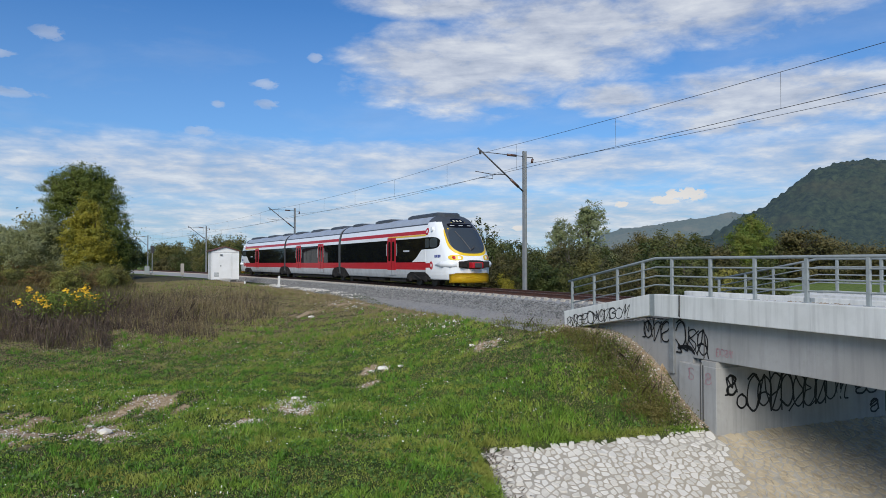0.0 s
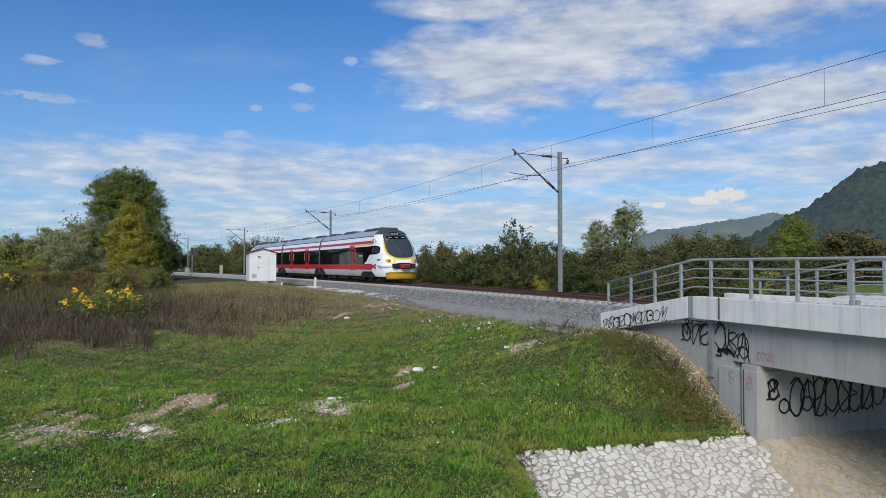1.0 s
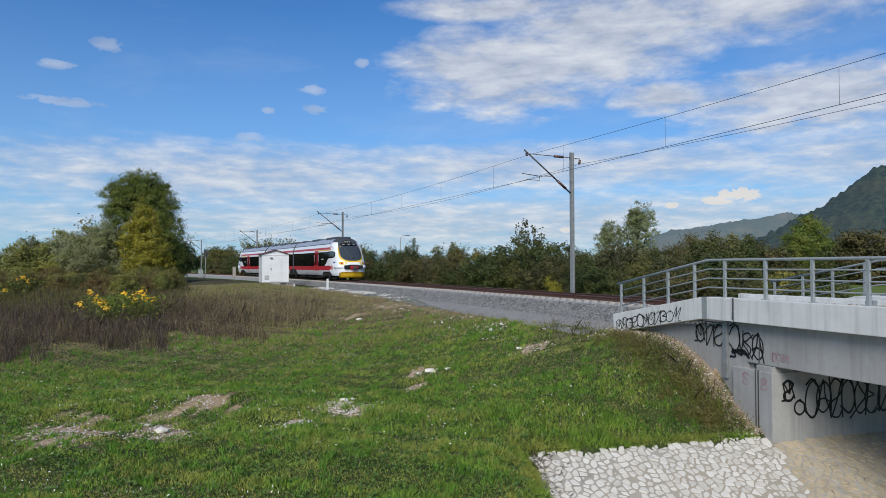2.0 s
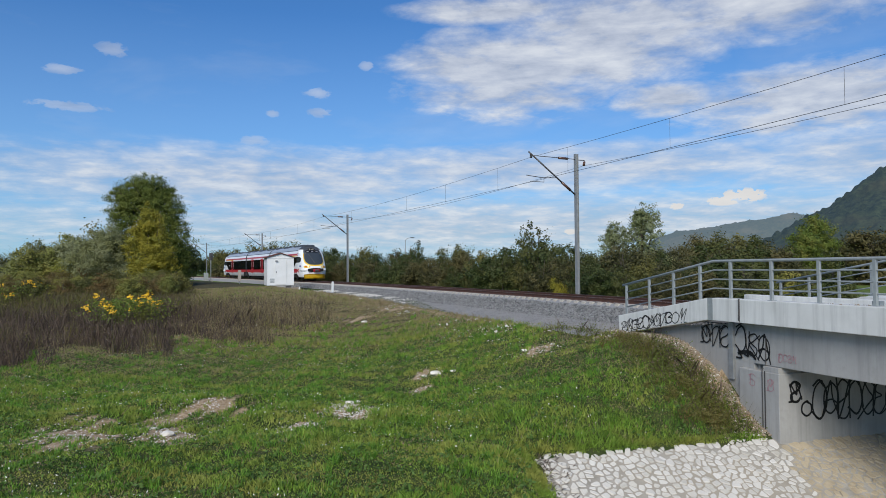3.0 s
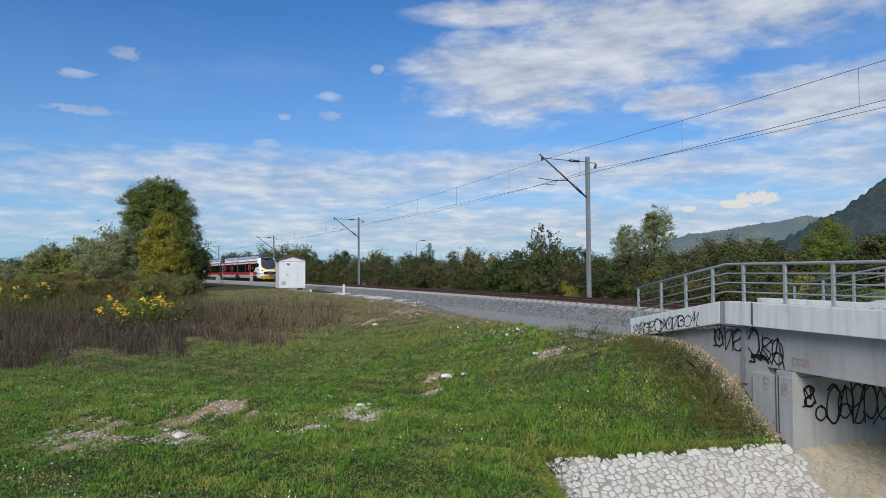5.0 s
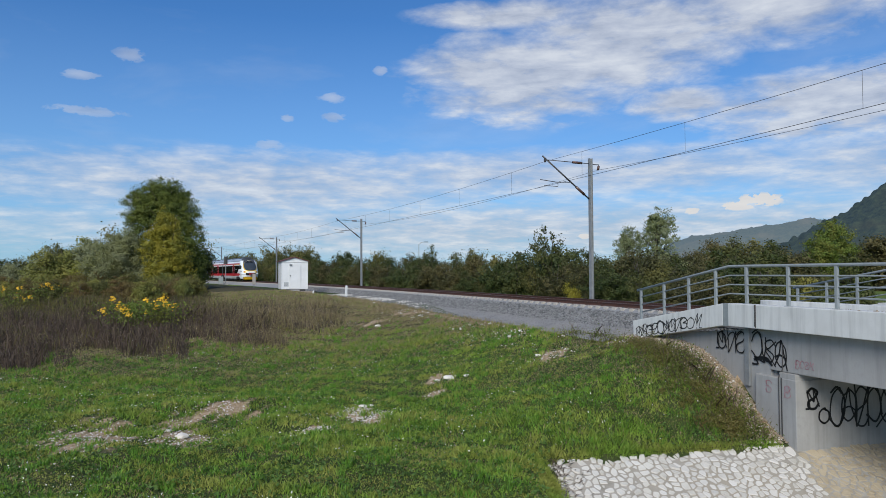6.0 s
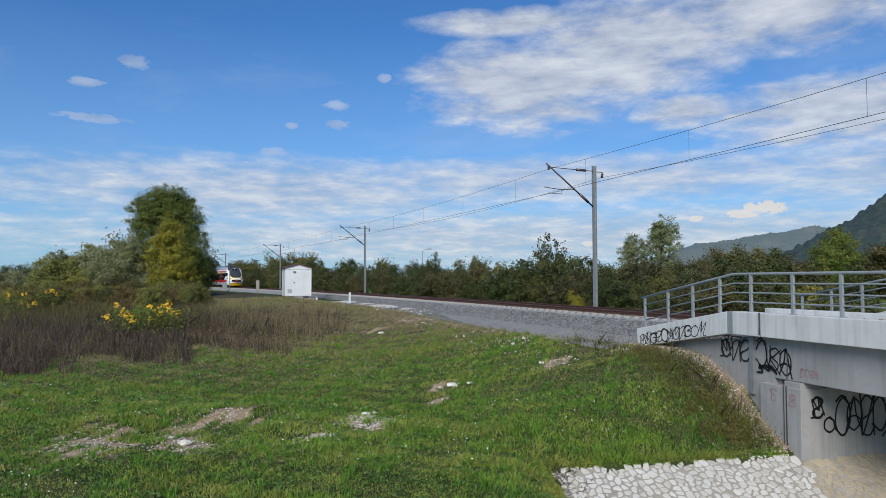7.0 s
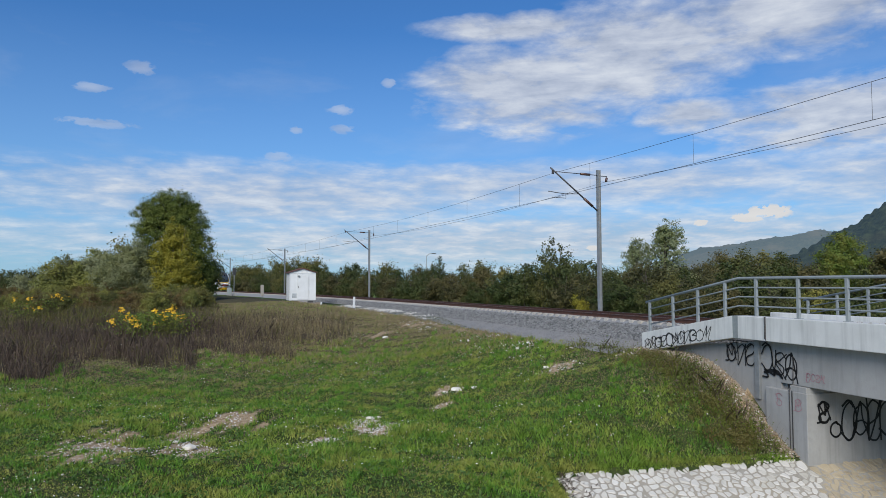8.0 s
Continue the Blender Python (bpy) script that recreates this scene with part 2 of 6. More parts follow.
def tube_bm(points, radius, sides=8, bm=None, radii=None):
    """A round bar along a line of points."""
    bm = bm or bmesh.new()
    pts = [Vector(p) for p in points]
    rings = []
    for i, p in enumerate(pts):
        d = (pts[min(i + 1, len(pts) - 1)] - pts[max(i - 1, 0)]).normalized()
        side = d.cross(Vector((0, 0, 1)))
        side = side.normalized() if side.length > 1e-3 else Vector((1, 0, 0))
        up = side.cross(d)
        r = radii[i] if radii else radius
        rings.append([bm.verts.new(p + side * math.cos(a) * r + up * math.sin(a) * r) for a in [k * math.tau / sides for k in range(sides)]])
    for a, b in zip(rings, rings[1:]):
        for k in range(sides):
            bm.faces.new((a[k], a[(k + 1) % sides], b[(k + 1) % sides], b[k]))
    for ring in (rings[0][::-1], rings[-1]):
        bm.faces.new(ring)
    return bm


def prism_bm(outline, depth, m, bm=None):
    """A flat outline in (x, z), given thickness along y."""
    bm = bm or bmesh.new()
    front = [bm.verts.new(m @ Vector((x, 0, z))) for x, z in outline]
    rear = [bm.verts.new(m @ Vector((x, depth, z))) for x, z in outline]
    bm.faces.new(front)
    bm.faces.new(rear[::-1])
    n = len(outline)
    for i in range(n):
        bm.faces.new((front[i], rear[i], rear[(i + 1) % n], front[(i + 1) % n]))
    return bm


# ---- plan: track, ground ----
def track_x(y):
    """Middle of the curved track."""
    return 19.5 - (y - 45.0) ** 2 / 1726.0


def track_dir(y):
    return Vector((-(y - 45.0) / 863.0, 1.0, 0.0)).normalized()


def step(a, b, v):
    t = np.clip((v - a) / (b - a), 0, 1)
    return t * t * (3 - 2 * t)


def bank_depth(x, y):
    """How far below the rim of the paved channel bank a place lies (metres along the plan); negative on the grass."""
    e1 = np.interp(x, [8.44, 15.5, 22.0, 40.0], [14.96, 13.78, 13.4, 12.2]) + np.where(np.asarray(x) < 8.44, (8.44 - x) * 0.16, 0.0) - y   # nearer than the upper rim
    e2 = x - (7.18 + (y - 11.63) * 0.405)         # beyond the side rim
    e2 = e2 * np.where(e2 > 0, 3.2, 1.0)
    return -np.log(np.exp(-np.clip(e1, -30, 30) * 3.0) + np.exp(-np.clip(e2, -30, 30) * 3.0)) / 3.0


def ground_z(x, y):
    x, y = np.asarray(x, float), np.asarray(y, float)
    d = track_x(y) - x
    near = np.interp(d, [-60, -14, -6, -3.6, 2.6, 3.75, 5.2, 8, 11, 16, 60], [-1.6, -1.3, -1.1, -1.0, -0.86, -0.97, -1.40, -2.3, -2.85, -3.05, -2.9])
    mid = np.interp(d, [-60, -14, -6, -3.6, 2.6, 3.4, 4.4, 5.6, 8, 11, 16, 60], [-1.6, -1.3, -1.1, -1.0, -0.88, -1.03, -1.11, -1.38, -2.15, -2.8, -3.05, -2.9])
    k = step(21.5, 27, y)
    near = near * (1 - k) + mid * k
    far = np.interp(d, [-60, -14, -6, -3.6, 2.6, 3.6, 5.5, 8, 12, 17, 30, 70], [-1.2, -1.0, -0.8, -0.75, -0.7, -0.75, -0.8, -0.3, -0.25, -0.6, -0.9, -0.9])
    f = step(28, 58, y)
    z = near * (1 - f) + far * f
    z = z + 0.10 * np.sin(x * 0.9 + 0.3 * y) * np.sin(y * 0.55 - 0.2 * x) * step(6, 10, d) + 0.05 * np.sin(x * 2.3 + 1) * np.sin(y * 1.9) * step(6, 10, d)
    dep = bank_depth(x, y)
    rim = -3.2
    z = np.where(d > 3, z * step(0, 5, -dep) + np.minimum(z, rim + 0.0 * z + np.clip(-dep, 0, 5) * 0.35) * (1 - step(0, 5, -dep)), z)
    z = np.where(dep > -0.05, np.maximum(rim - 0.42 * np.maximum(dep, 0) - 0.06, -6.2), z)
    # a bank under the viewer
    r = np.hypot(x + 1.5, y + 1.5)
    bank = -0.3 - np.clip(r - 2.6, 0, 10) * 0.75
    # low hummocks round the bare patches
    for cx, cy, rx, ry, h in ((-2.0, 23.2, 3.2, 0.9, 0.28), (2.6, 23.6, 2.4, 0.9, 0.30), (3.4, 20.6, 1.3, 1.1, 0.22), (-4.5, 19.5, 2.0, 1.2, 0.12), (1.5, 18.0, 3.0, 0.8, 0.15)):
        z = z + h * np.exp(-((x - cx) / rx) ** 2 - ((y - cy) / ry) ** 2)
    return np.maximum(z, bank)


def ground_h(x, y):
    return float(ground_z(x, y))

# ---- ground ----
PATCHES = [(-1.7, 20.7, 1.4, 2.1), (0.45, 21.4, 0.7, 1.8), (1.8, 22.9, 1.4, 1.2), (0.6, 19.8, 1.1, 1.3), (5.65, 20.3, 0.8, 1.1), (4.1, 19.2, 0.7, 0.4), (9.6, 24.0, 0.7, 0.7), (8.7, 22.6, 0.6, 0.4), (13.2, 22.0, 0.7, 0.7),
           (14.9, 16.2, 0.3, 1.6), (15.1, 18.2, 0.3, 1.5), (11.5, 39.5, 1.2, 0.8), (15.7, 16.8, 0.8, 3.6), (13.9, 41, 0.7, 2.2), (10.5, 57.5, 2.5, 1.6), (12.8, 62, 1.8, 5.0)]


def bare(x, y):
    """Bare, stony soil: 1 in the middle of a patch."""
    out = np.zeros_like(np.asarray(x, float))
    for cx, cy, rx, ry in PATCHES:
        wob = 0.5 * np.sin(x * 3.1 + cx) * np.sin(y * 3.7 + cy) + 0.4 * np.sin(x * 7.3 - y * 5.9) + 0.3 * np.sin(x * 11.9 + y * 13.1)
        out = np.maximum(out, 1.0 + wob - ((x - cx) / rx) ** 2 - ((y - cy) / ry) ** 2)
    d = track_x(y) - x
    out = np.maximum(out, (0.35 + 0.4 * step(27, 33, y)) - np.abs(d - 4.7) / 0.8)
    return np.clip(out, 0, 1)


def weed_field(x, y):
    """The tall dry weeds: 1 well inside."""
    rim = np.interp(x, [-40, -12, -3, 4, 8, 10, 12.5], [29, 34.5, 37.4, 38.4, 38.2, 40.5, 48])
    rim = rim + 1.4 * np.sin(x * 0.9 + 0.7) * np.sin(x * 0.37) + 0.8 * np.sin(x * 2.7 + 2) + 0.7 * np.sin(x * 5.1) + 1.5 * np.sin(y * 0.8 + x)
    return step(-2.5, 3.0, y - rim) * (1 - step(8.0, 14.5, x + 0.02 * (y - 40))) * (1 - step(46, 53, y) * step(0.5, 5.0, x))


def dry_ground(x, y):
    """Brown ground: under the weeds, and partly in the dry grass towards the track."""
    return np.maximum(weed_field(x, y), 0.65 * step(30, 40, y) * (1 - step(90, 120, y)) * step(3.6, 6.0, track_x(y) - x))


def open_field(x, y):
    """Closed green sward of the fields further off."""
    d = track_x(y) - x
    return np.maximum(np.maximum(step(4.0, 7.0, -d), step(110, 130, y)), step(15, 20, -x))


def graded(lo, hi, fine_lo, fine_hi, fine, grow=1.18):
    mid = list(np.arange(fine_lo, fine_hi, fine))
    s, v, up = fine, fine_hi, []
    while v < hi:
        up.append(v)
        s *= grow
        v += s
    s, v, down = fine, fine_lo, []
    while v > lo:
        s *= grow
        v -= s
        down.append(v)
    return np.array(down[::-1] + mid + up + [hi])


def ground_material():
    m = bpy.data.materials.new("meadow_soil")
    m.use_nodes = True
    N = Nodes(m.node_tree)
    c = N.n("ShaderNodeTexCoord").outputs["Object"]
    fine_n, mid_n, big_n = N.noise(c, 9.0, 6.0, 0.7), N.noise(c, 1.6, 5.0, 0.6), N.noise(c, 0.16, 4.0, 0.6)
    # ground under the grass kept dark: shade between the blades is in its colour
    grass = N.mix(N.ramp(fine_n, [(0.35, 0.0), (0.7, 1.0)]), (0.022, 0.036, 0.010), (0.055, 0.085, 0.022))
    grass = N.mix(N.ramp(mid_n, [(0.42, 0.0), (0.68, 0.8)]), grass, (0.085, 0.090, 0.035))
    grass = N.mix(N.ramp(big_n, [(0.45, 0.0), (0.65, 0.5)]), grass, (0.060, 0.095, 0.020))
    soil = N.mix(N.ramp(fine_n, [(0.4, 0.0), (0.62, 1.0)]), (0.27, 0.19, 0.110), (0.47, 0.36, 0.235))
    brown = N.mix(mid_n, (0.062, 0.044, 0.032), (0.130, 0.095, 0.058))
    a_bare = N.n("ShaderNodeAttribute", attribute_name="bare").outputs["Fac"]
    a_weed = N.n("ShaderNodeAttribute", attribute_name="weed").outputs["Fac"]
    a_open = N.n("ShaderNodeAttribute", attribute_name="open").outputs["Fac"]
    sward = N.mix(N.ramp(mid_n, [(0.35, 0.0), (0.65, 1.0)]), (0.07, 0.12, 0.022), (0.17, 0.21, 0.055))
    grass = N.mix(a_open, grass, sward)
    col = N.mix(a_weed, grass, brown)
    k = N.ramp(N.math("ADD", N.math("MULTIPLY", a_bare, 0.55), N.math("ADD", N.math("MULTIPLY", mid_n, 0.4), N.math("MULTIPLY", fine_n, 0.4))), [(0.52, 0.0), (0.80, 1.0)])
    col = N.mix(k, col, soil)
    b = N.n("ShaderNodeBsdfPrincipled", Roughness=0.95)
    b.inputs["Specular IOR Level"].default_value = 0.15
    N.link(col, b.inputs["Base Color"])
    bp = N.n("ShaderNodeBump", Strength=0.8, Distance=0.08)
    N.link(fine_n, bp.inputs["Height"])
    N.link(bp.outputs[0], b.inputs["Normal"])
    N.link(b.outputs[0], N.n("ShaderNodeOutputMaterial").inputs[0])
    return m


def build_ground():
    xs = graded(-4500, 4500, -14, 26, 0.3)
    ys = graded(-4500, 4500, 3, 66, 0.3)
    gx, gy = np.meshgrid(xs, ys)
    gz = ground_z(gx, gy)
    nx, ny = len(xs), len(ys)
    i = np.arange(nx * ny).reshape(ny, nx)
    quads = np.stack([i[:-1, :-1], i[:-1, 1:], i[1:, 1:], i[1:, :-1]], -1).reshape(-1, 4)
    me = bpy.data.meshes.new("ground")
    me.vertices.add(nx * ny)
    me.vertices.foreach_set("co", np.stack([gx, gy, gz], -1).astype(np.float32).ravel())
    me.loops.add(quads.size)
    me.loops.foreach_set("vertex_index", quads.astype(np.int32).ravel())
    me.polygons.add(len(quads))
    me.polygons.foreach_set("loop_start", np.arange(0, quads.size, 4, dtype=np.int32))
    me.polygons.foreach_set("use_smooth", np.ones(len(quads), dtype=bool))
    for key, fn in (("bare", bare), ("weed", dry_ground), ("open", open_field)):
        a = me.attributes.new(key, "FLOAT", "POINT")
        a.data.foreach_set("value", fn(gx, gy).astype(np.float32).ravel())
    me.materials.append(ground_material())
    me.update()
    tagged(new("ground", me), "uneven grassy meadow with bare stony patches", "ground", kind="structure")


build_ground()


# ---- railway track ----
def sweep(profile, y0, y1, dy, name, mat):
    """A profile (offset from the track's middle, height) carried along the curve."""
    ys = np.arange(y0, y1 + 1e-6, dy)
    n, verts, faces = len(profile), [], []
    for y in ys:
        d = track_dir(y)
        for o, z in profile:
            verts.append((track_x(y) + o * d.y, y - o * d.x, z))
    for r in range(len(ys) - 1):
        for k in range(n - 1):
            a = r * n + k
            faces.append((a, a + 1, a + n + 1, a + n))
    return mesh_from(name, verts, faces, mat)


def bed_z(o):
    """Height of the ballast, by the offset from the track's middle."""
    return np.interp(o, [-5.3, -4.65, -3.6, -2.42, -1.45, -1.30, -1.2, 0, 1.2, 1.3, 1.5, 3.4, 3.6], [-1.7, -1.14, -0.97, -0.74, -0.31, -0.27, -0.19, -0.21, -0.19, -0.25, -0.28, -0.95, -1.5])


def build_track():
    inner = new("ballast_bed", sweep([(-2.0, -0.46), (-1.95, -0.2), (-1.3, -0.19), (0, -0.21), (1.3, -0.19), (1.75, -0.2), (1.8, -0.46)], -60, 21.0, 1.5, "ballast_bed", M_BALLAST))
    tagged(inner, "grey crushed stone ballast in the bridge trough", "ballast", kind="structure")
    bed = new("ballast_bed", sweep([(o, float(bed_z(o))) for o in (-2.6, -2.42, -1.45, -1.30, -1.2, 0, 1.2, 1.30, 1.5, 3.4, 3.6)], 21.0, 300.0, 1.5, "ballast_bed", M_BALLAST))
    tagged(bed, "grey crushed stone ballast shoulder under the track", "ballast", kind="structure")
    berm = new("gravel_berm", sweep([(-4.9, -1.6), (-4.3, -1.085), (-3.6, -0.97), (-2.35, -0.73)], 21.0, 60.0, 1.5, "gravel_berm", M_GRAVEL))
    tagged(berm, "fine grey gravel berm beside the ballast", "gravel", kind="structure")
    track = tagged(new("railway_track"), "single curved railway track with rusty rails on concrete sleepers", "railway track", kind="structure")
    for side in (-1, 1):
        o = side * 0.753
        prof = [(o - 0.07, -0.17), (o - 0.07, -0.155), (o - 0.012, -0.135), (o - 0.012, -0.045), (o - 0.036, -0.035), (o - 0.036, -0.004), (o + 0.036, -0.004), (o + 0.036, -0.035),
                (o + 0.012, -0.045), (o + 0.012, -0.135), (o + 0.07, -0.155), (o + 0.07, -0.17)]
        part("rail", sweep(prof, -60, 300, 1.5, "rail", M_RUST), None, track, "rust-brown steel rail")
        part("rail_head", sweep([(o - 0.03, -0.001), (o + 0.03, -0.001)], -60, 300, 1.5, "rail_head", M_RAILTOP), None, track, "worn running surface")
    part("rust_stained_bed", sweep([(-1.2, -0.19), (-1.15, -0.176), (1.15, -0.176), (1.2, -0.19)], 21, 300.0, 1.5, "rust_stained_bed", M_RUSTBED), None, track, "rust-stained stones between the rails")
    bm = bmesh.new()
    for x0, x1, h in ((-1.3, -0.45, 0.0), (-0.45, 0.45, -0.04), (0.45, 1.3, 0.0)):
        box_bm(x0, x1, -0.13, 0.13, -0.33, -0.165 + h, 0.02, bm=bm)
    me = bpy.data.meshes.new("sleeper")
    bm.to_mesh(me)
    bm.free()
    me.materials.append(M_SLEEPER)
    y = 15.0
    for _ in range(290):
        ob = new("sleeper", me)
        ob.parent = track
        d = track_dir(y)
        ob.matrix_local = pose(track_x(y), y, 0, 0, 0, -math.degrees(math.atan2(d.x, d.y)))
        y += 0.62
    # loose stones on the shoulders
    rng = np.random.default_rng(5)
    n = 26000
    y = 14 + 75 * rng.random(n) ** 1.6
    o = np.where(rng.random(n) < 0.75, -1.46 - 1.3 * rng.random(n), 4.0 * rng.random(n) - 1.2)
    x = track_x(y) + o
    z = bed_z(o)
    keep = (np.abs(np.abs(o) - 0.753) > 0.12) & ((y > 21.0) | (o > -3.0))
    x, y, z = x[keep], y[keep], z[keep]
    stones(np.stack([x, y, z + 0.01], -1), 0.03, 0.075, "ballast_stones", M_BALLAST, rng, "loose grey crushed stones along the track")
    n = 16000
    y = 21 + 45 * rng.random(n) ** 1.5
    o = -2.4 - 1.9 * rng.random(n)
    x = track_x(y) + o
    z = np.maximum(bed_z(o), ground_z(x, y))
    stones(np.stack([x, y, z], -1), 0.016, 0.050, "berm_gravel", M_GRAVEL, rng, "fine grey gravel spread over the berm")


def stones(pos, r0, r1, name, mat, rng, label):
    """Many small angular stones in one mesh."""
    base = np.array([(1, 0, 0), (0, 1, 0), (-1, 0, 0), (0, -1, 0), (0, 0, 1), (0, 0, -1)], float)
    tri = [(0, 1, 4), (1, 2, 4), (2, 3, 4), (3, 0, 4), (1, 0, 5), (2, 1, 5), (3, 2, 5), (0, 3, 5)]
    n = len(pos)
    v = base[None] + rng.normal(0, 0.25, (n, 6, 3))
    v *= (r0 + (r1 - r0) * rng.random((n, 1, 1)) ** 2) * np.array([1, 1, 0.75])
    a = rng.random(n) * math.tau
    c, s = np.cos(a)[:, None], np.sin(a)[:, None]
    v = np.stack([v[..., 0] * c - v[..., 1] * s, v[..., 0] * s + v[..., 1] * c, v[..., 2]], -1) + pos[:, None, :]
    me = bpy.data.meshes.new(name)
    me.vertices.add(n * 6)
    me.vertices.foreach_set("co", v.astype(np.float32).ravel())
    f = (np.array(tri)[None] + (np.arange(n) * 6)[:, None, None]).reshape(-1)
    me.loops.add(len(f))
    me.loops.foreach_set("vertex_index", f.astype(np.int32))
    me.polygons.add(len(f) // 3)
    me.polygons.foreach_set("loop_start", np.arange(0, len(f), 3, dtype=np.int32))
    me.materials.append(mat)
    me.update()
    return tagged(new(name, me), label, "stones", kind="stuff")


build_track()


# ---- bridge ----
BRIDGE = Matrix.Translation((15.0, 9.0, 0)) @ Matrix(((0.9972, 0.075, 0, 0), (-0.075, 0.9972, 0, 0), (0, 0, 1, 0), (0, 0, 0, 1)))
POSTS = [-5.97, -4.44, -2.91, -1.38, 0.15, 1.69, 3.22, 4.75, 6.29, 7.60, 8.89, 10.20, 11.56]


def deck_top(k):
    """Height of the edge beam's top: level over the span, falling along the wing."""
    return 0.42 if k < 7.0 else 0.42 - 0.172 * (k - 7.0)


def slab(parent, name, mat, e0, e1, outline, label="", bevel=0.02):
    """A slab with an outline in (along, height) between two offsets across the bridge."""
    m = Matrix(((0, 1, 0, e0), (1, 0, 0, 0), (0, 0, 1, 0), (0, 0, 0, 1)))
    bm = prism_bm(outline, e1 - e0, m)
    bmesh.ops.recalc_face_normals(bm, faces=bm.faces)
    if bevel:
        bmesh.ops.bevel(bm, geom=list(bm.edges), offset=bevel, segments=2, affect="EDGES", profile=0.6)
    return part(name, bm, mat, parent, label)


def rect(k0, k1, z0, z1):
    return [(k0, z0), (k1, z0), (k1, z1), (k0, z1)]


def build_railing(parent_pose, flip):
    rail = tagged(new("railing"), "galvanised steel bridge railing with four bars", "railing", group="railings of the bridge")
    rail.matrix_world = parent_pose
    for k in POSTS:
        z = deck_top(k)
        bm = box_bm(-0.035, 0.035, k - 0.045, k + 0.045, z, z + 1.08, 0.008)
        post = part("post", bm, M_GALV, rail)
        part("base_plate", box_bm(-0.07, 0.07, k - 0.09, k + 0.09, z, z + 0.015, 0.004), M_GALV, post)
    ks = [-12.0, 6.6, 11.7]
    for h, r in ((1.09, 0.042), (0.82, 0.022), (0.55, 0.022), (0.28, 0.022)):
        pts = [(0, k, deck_top(k) + h) for k in (-12.0, -3.0, 6.6, 7.0, 7.4, 11.78 if h > 1 else 11.56)]
        part("top_bar" if h > 1 else "bar", tube_bm(pts, r, 10), M_GALV, rail, smooth=True)
    return rail


def build_bridge():
    br = tagged(new("railway_bridge"), "pale concrete railway bridge with sprayed tags over a paved channel", "bridge", kind="structure")
    br.matrix_world = BRIDGE
    for e0, e1 in ((0.0, 0.36), (7.0, 7.36)):
        front = e0 - (0.12 if e0 == 0 else -0.12)
        slab(br, "edge_beam", M_CONC, front, e1, rect(-14, 5.70, -0.235, 0.42), "smooth pale concrete edge beam")
        slab(br, "edge_beam", M_CONC, front, e1, rect(5.72, 6.80, -0.235, 0.42), "pale concrete edge beam end")
        slab(br, "wing_beam", M_CONC, front, e1, [(7.02, -0.24), (7.02, deck_top(7.02)), (11.75, deck_top(11.75)), (11.70, -1.04)], "sloping concrete wing beam with black tags")
        slab(br, "joint_plate", M_GALV, front + 0.004, e1, rect(6.80, 7.02, -0.24, 0.415), "grey steel joint plate", 0)
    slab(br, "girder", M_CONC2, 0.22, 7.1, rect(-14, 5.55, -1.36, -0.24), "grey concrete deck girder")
    slab(br, "walkway", M_CONC, 0.362, 1.498, rect(-14, 7.0, -0.23, 0.33), "pale concrete walkway", 0)
    slab(br, "walkway", M_CONC, 5.9, 6.998, rect(-14, 7.0, -0.23, 0.33), "pale concrete walkway", 0)
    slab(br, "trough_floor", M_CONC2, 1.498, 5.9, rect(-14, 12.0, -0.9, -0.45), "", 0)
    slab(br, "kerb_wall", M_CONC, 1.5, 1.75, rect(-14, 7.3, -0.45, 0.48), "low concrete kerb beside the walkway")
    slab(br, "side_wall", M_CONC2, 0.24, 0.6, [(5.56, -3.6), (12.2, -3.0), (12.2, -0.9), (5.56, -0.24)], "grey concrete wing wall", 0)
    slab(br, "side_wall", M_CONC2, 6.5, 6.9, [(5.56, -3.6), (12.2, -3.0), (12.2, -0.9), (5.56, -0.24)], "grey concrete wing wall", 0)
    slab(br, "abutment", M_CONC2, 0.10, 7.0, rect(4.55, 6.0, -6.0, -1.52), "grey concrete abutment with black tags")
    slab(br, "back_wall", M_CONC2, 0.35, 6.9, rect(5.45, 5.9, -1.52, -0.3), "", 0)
    for e in (0.8, 2.6, 4.4, 6.2):
        part("bearing", box_bm(e - 0.25, e + 0.25, 4.75, 5.25, -1.52, -1.36, 0.01), M_DARKSTEEL, br, "dark rubber bearing")
    part("drain_channel", box_bm(0.16, 0.238, 6.30, 6.48, -1.92, -0.27, 0.01), M_POLE, br, "grey steel drain channel")
    part("joint_seal", tube_bm([(-0.125, 5.71, 0.43), (-0.125, 5.71, 0.1), (-0.12, 5.73, -0.15), (-0.05, 5.71, -0.26)], 0.025, 8), M_DARKSTEEL, br, "black joint seal")
    part("wall_joint", box_bm(0.085, 0.098, 5.02, 5.05, -3.2, -1.5), M_DARKSTEEL, br, "dark vertical joint")
    part("bearing_seat", box_bm(0.12, 0.9, 4.58, 5.13, -1.53, -1.37, 0.01), M_CONC2, br, "grey concrete seat block under the girder")
    part("conduit", tube_bm([(0.085, 5.12, -3.1), (0.085, 5.12, -1.5), (0.2, 5.1, -1.3), (0.2, 5.08, -0.6)], 0.014, 8), M_DARKSTEEL, br, "thin dark conduit")
    part("cable_box", box_bm(0.5, 0.65, 1.9, 2.1, 0.3, 0.52, 0.01), M_GALV, br, "small grey cable box")
    build_railing(BRIDGE @ pose(0.12, 0, 0), False)
    build_railing(BRIDGE @ pose(7.18, 0, 0), True)
    return br


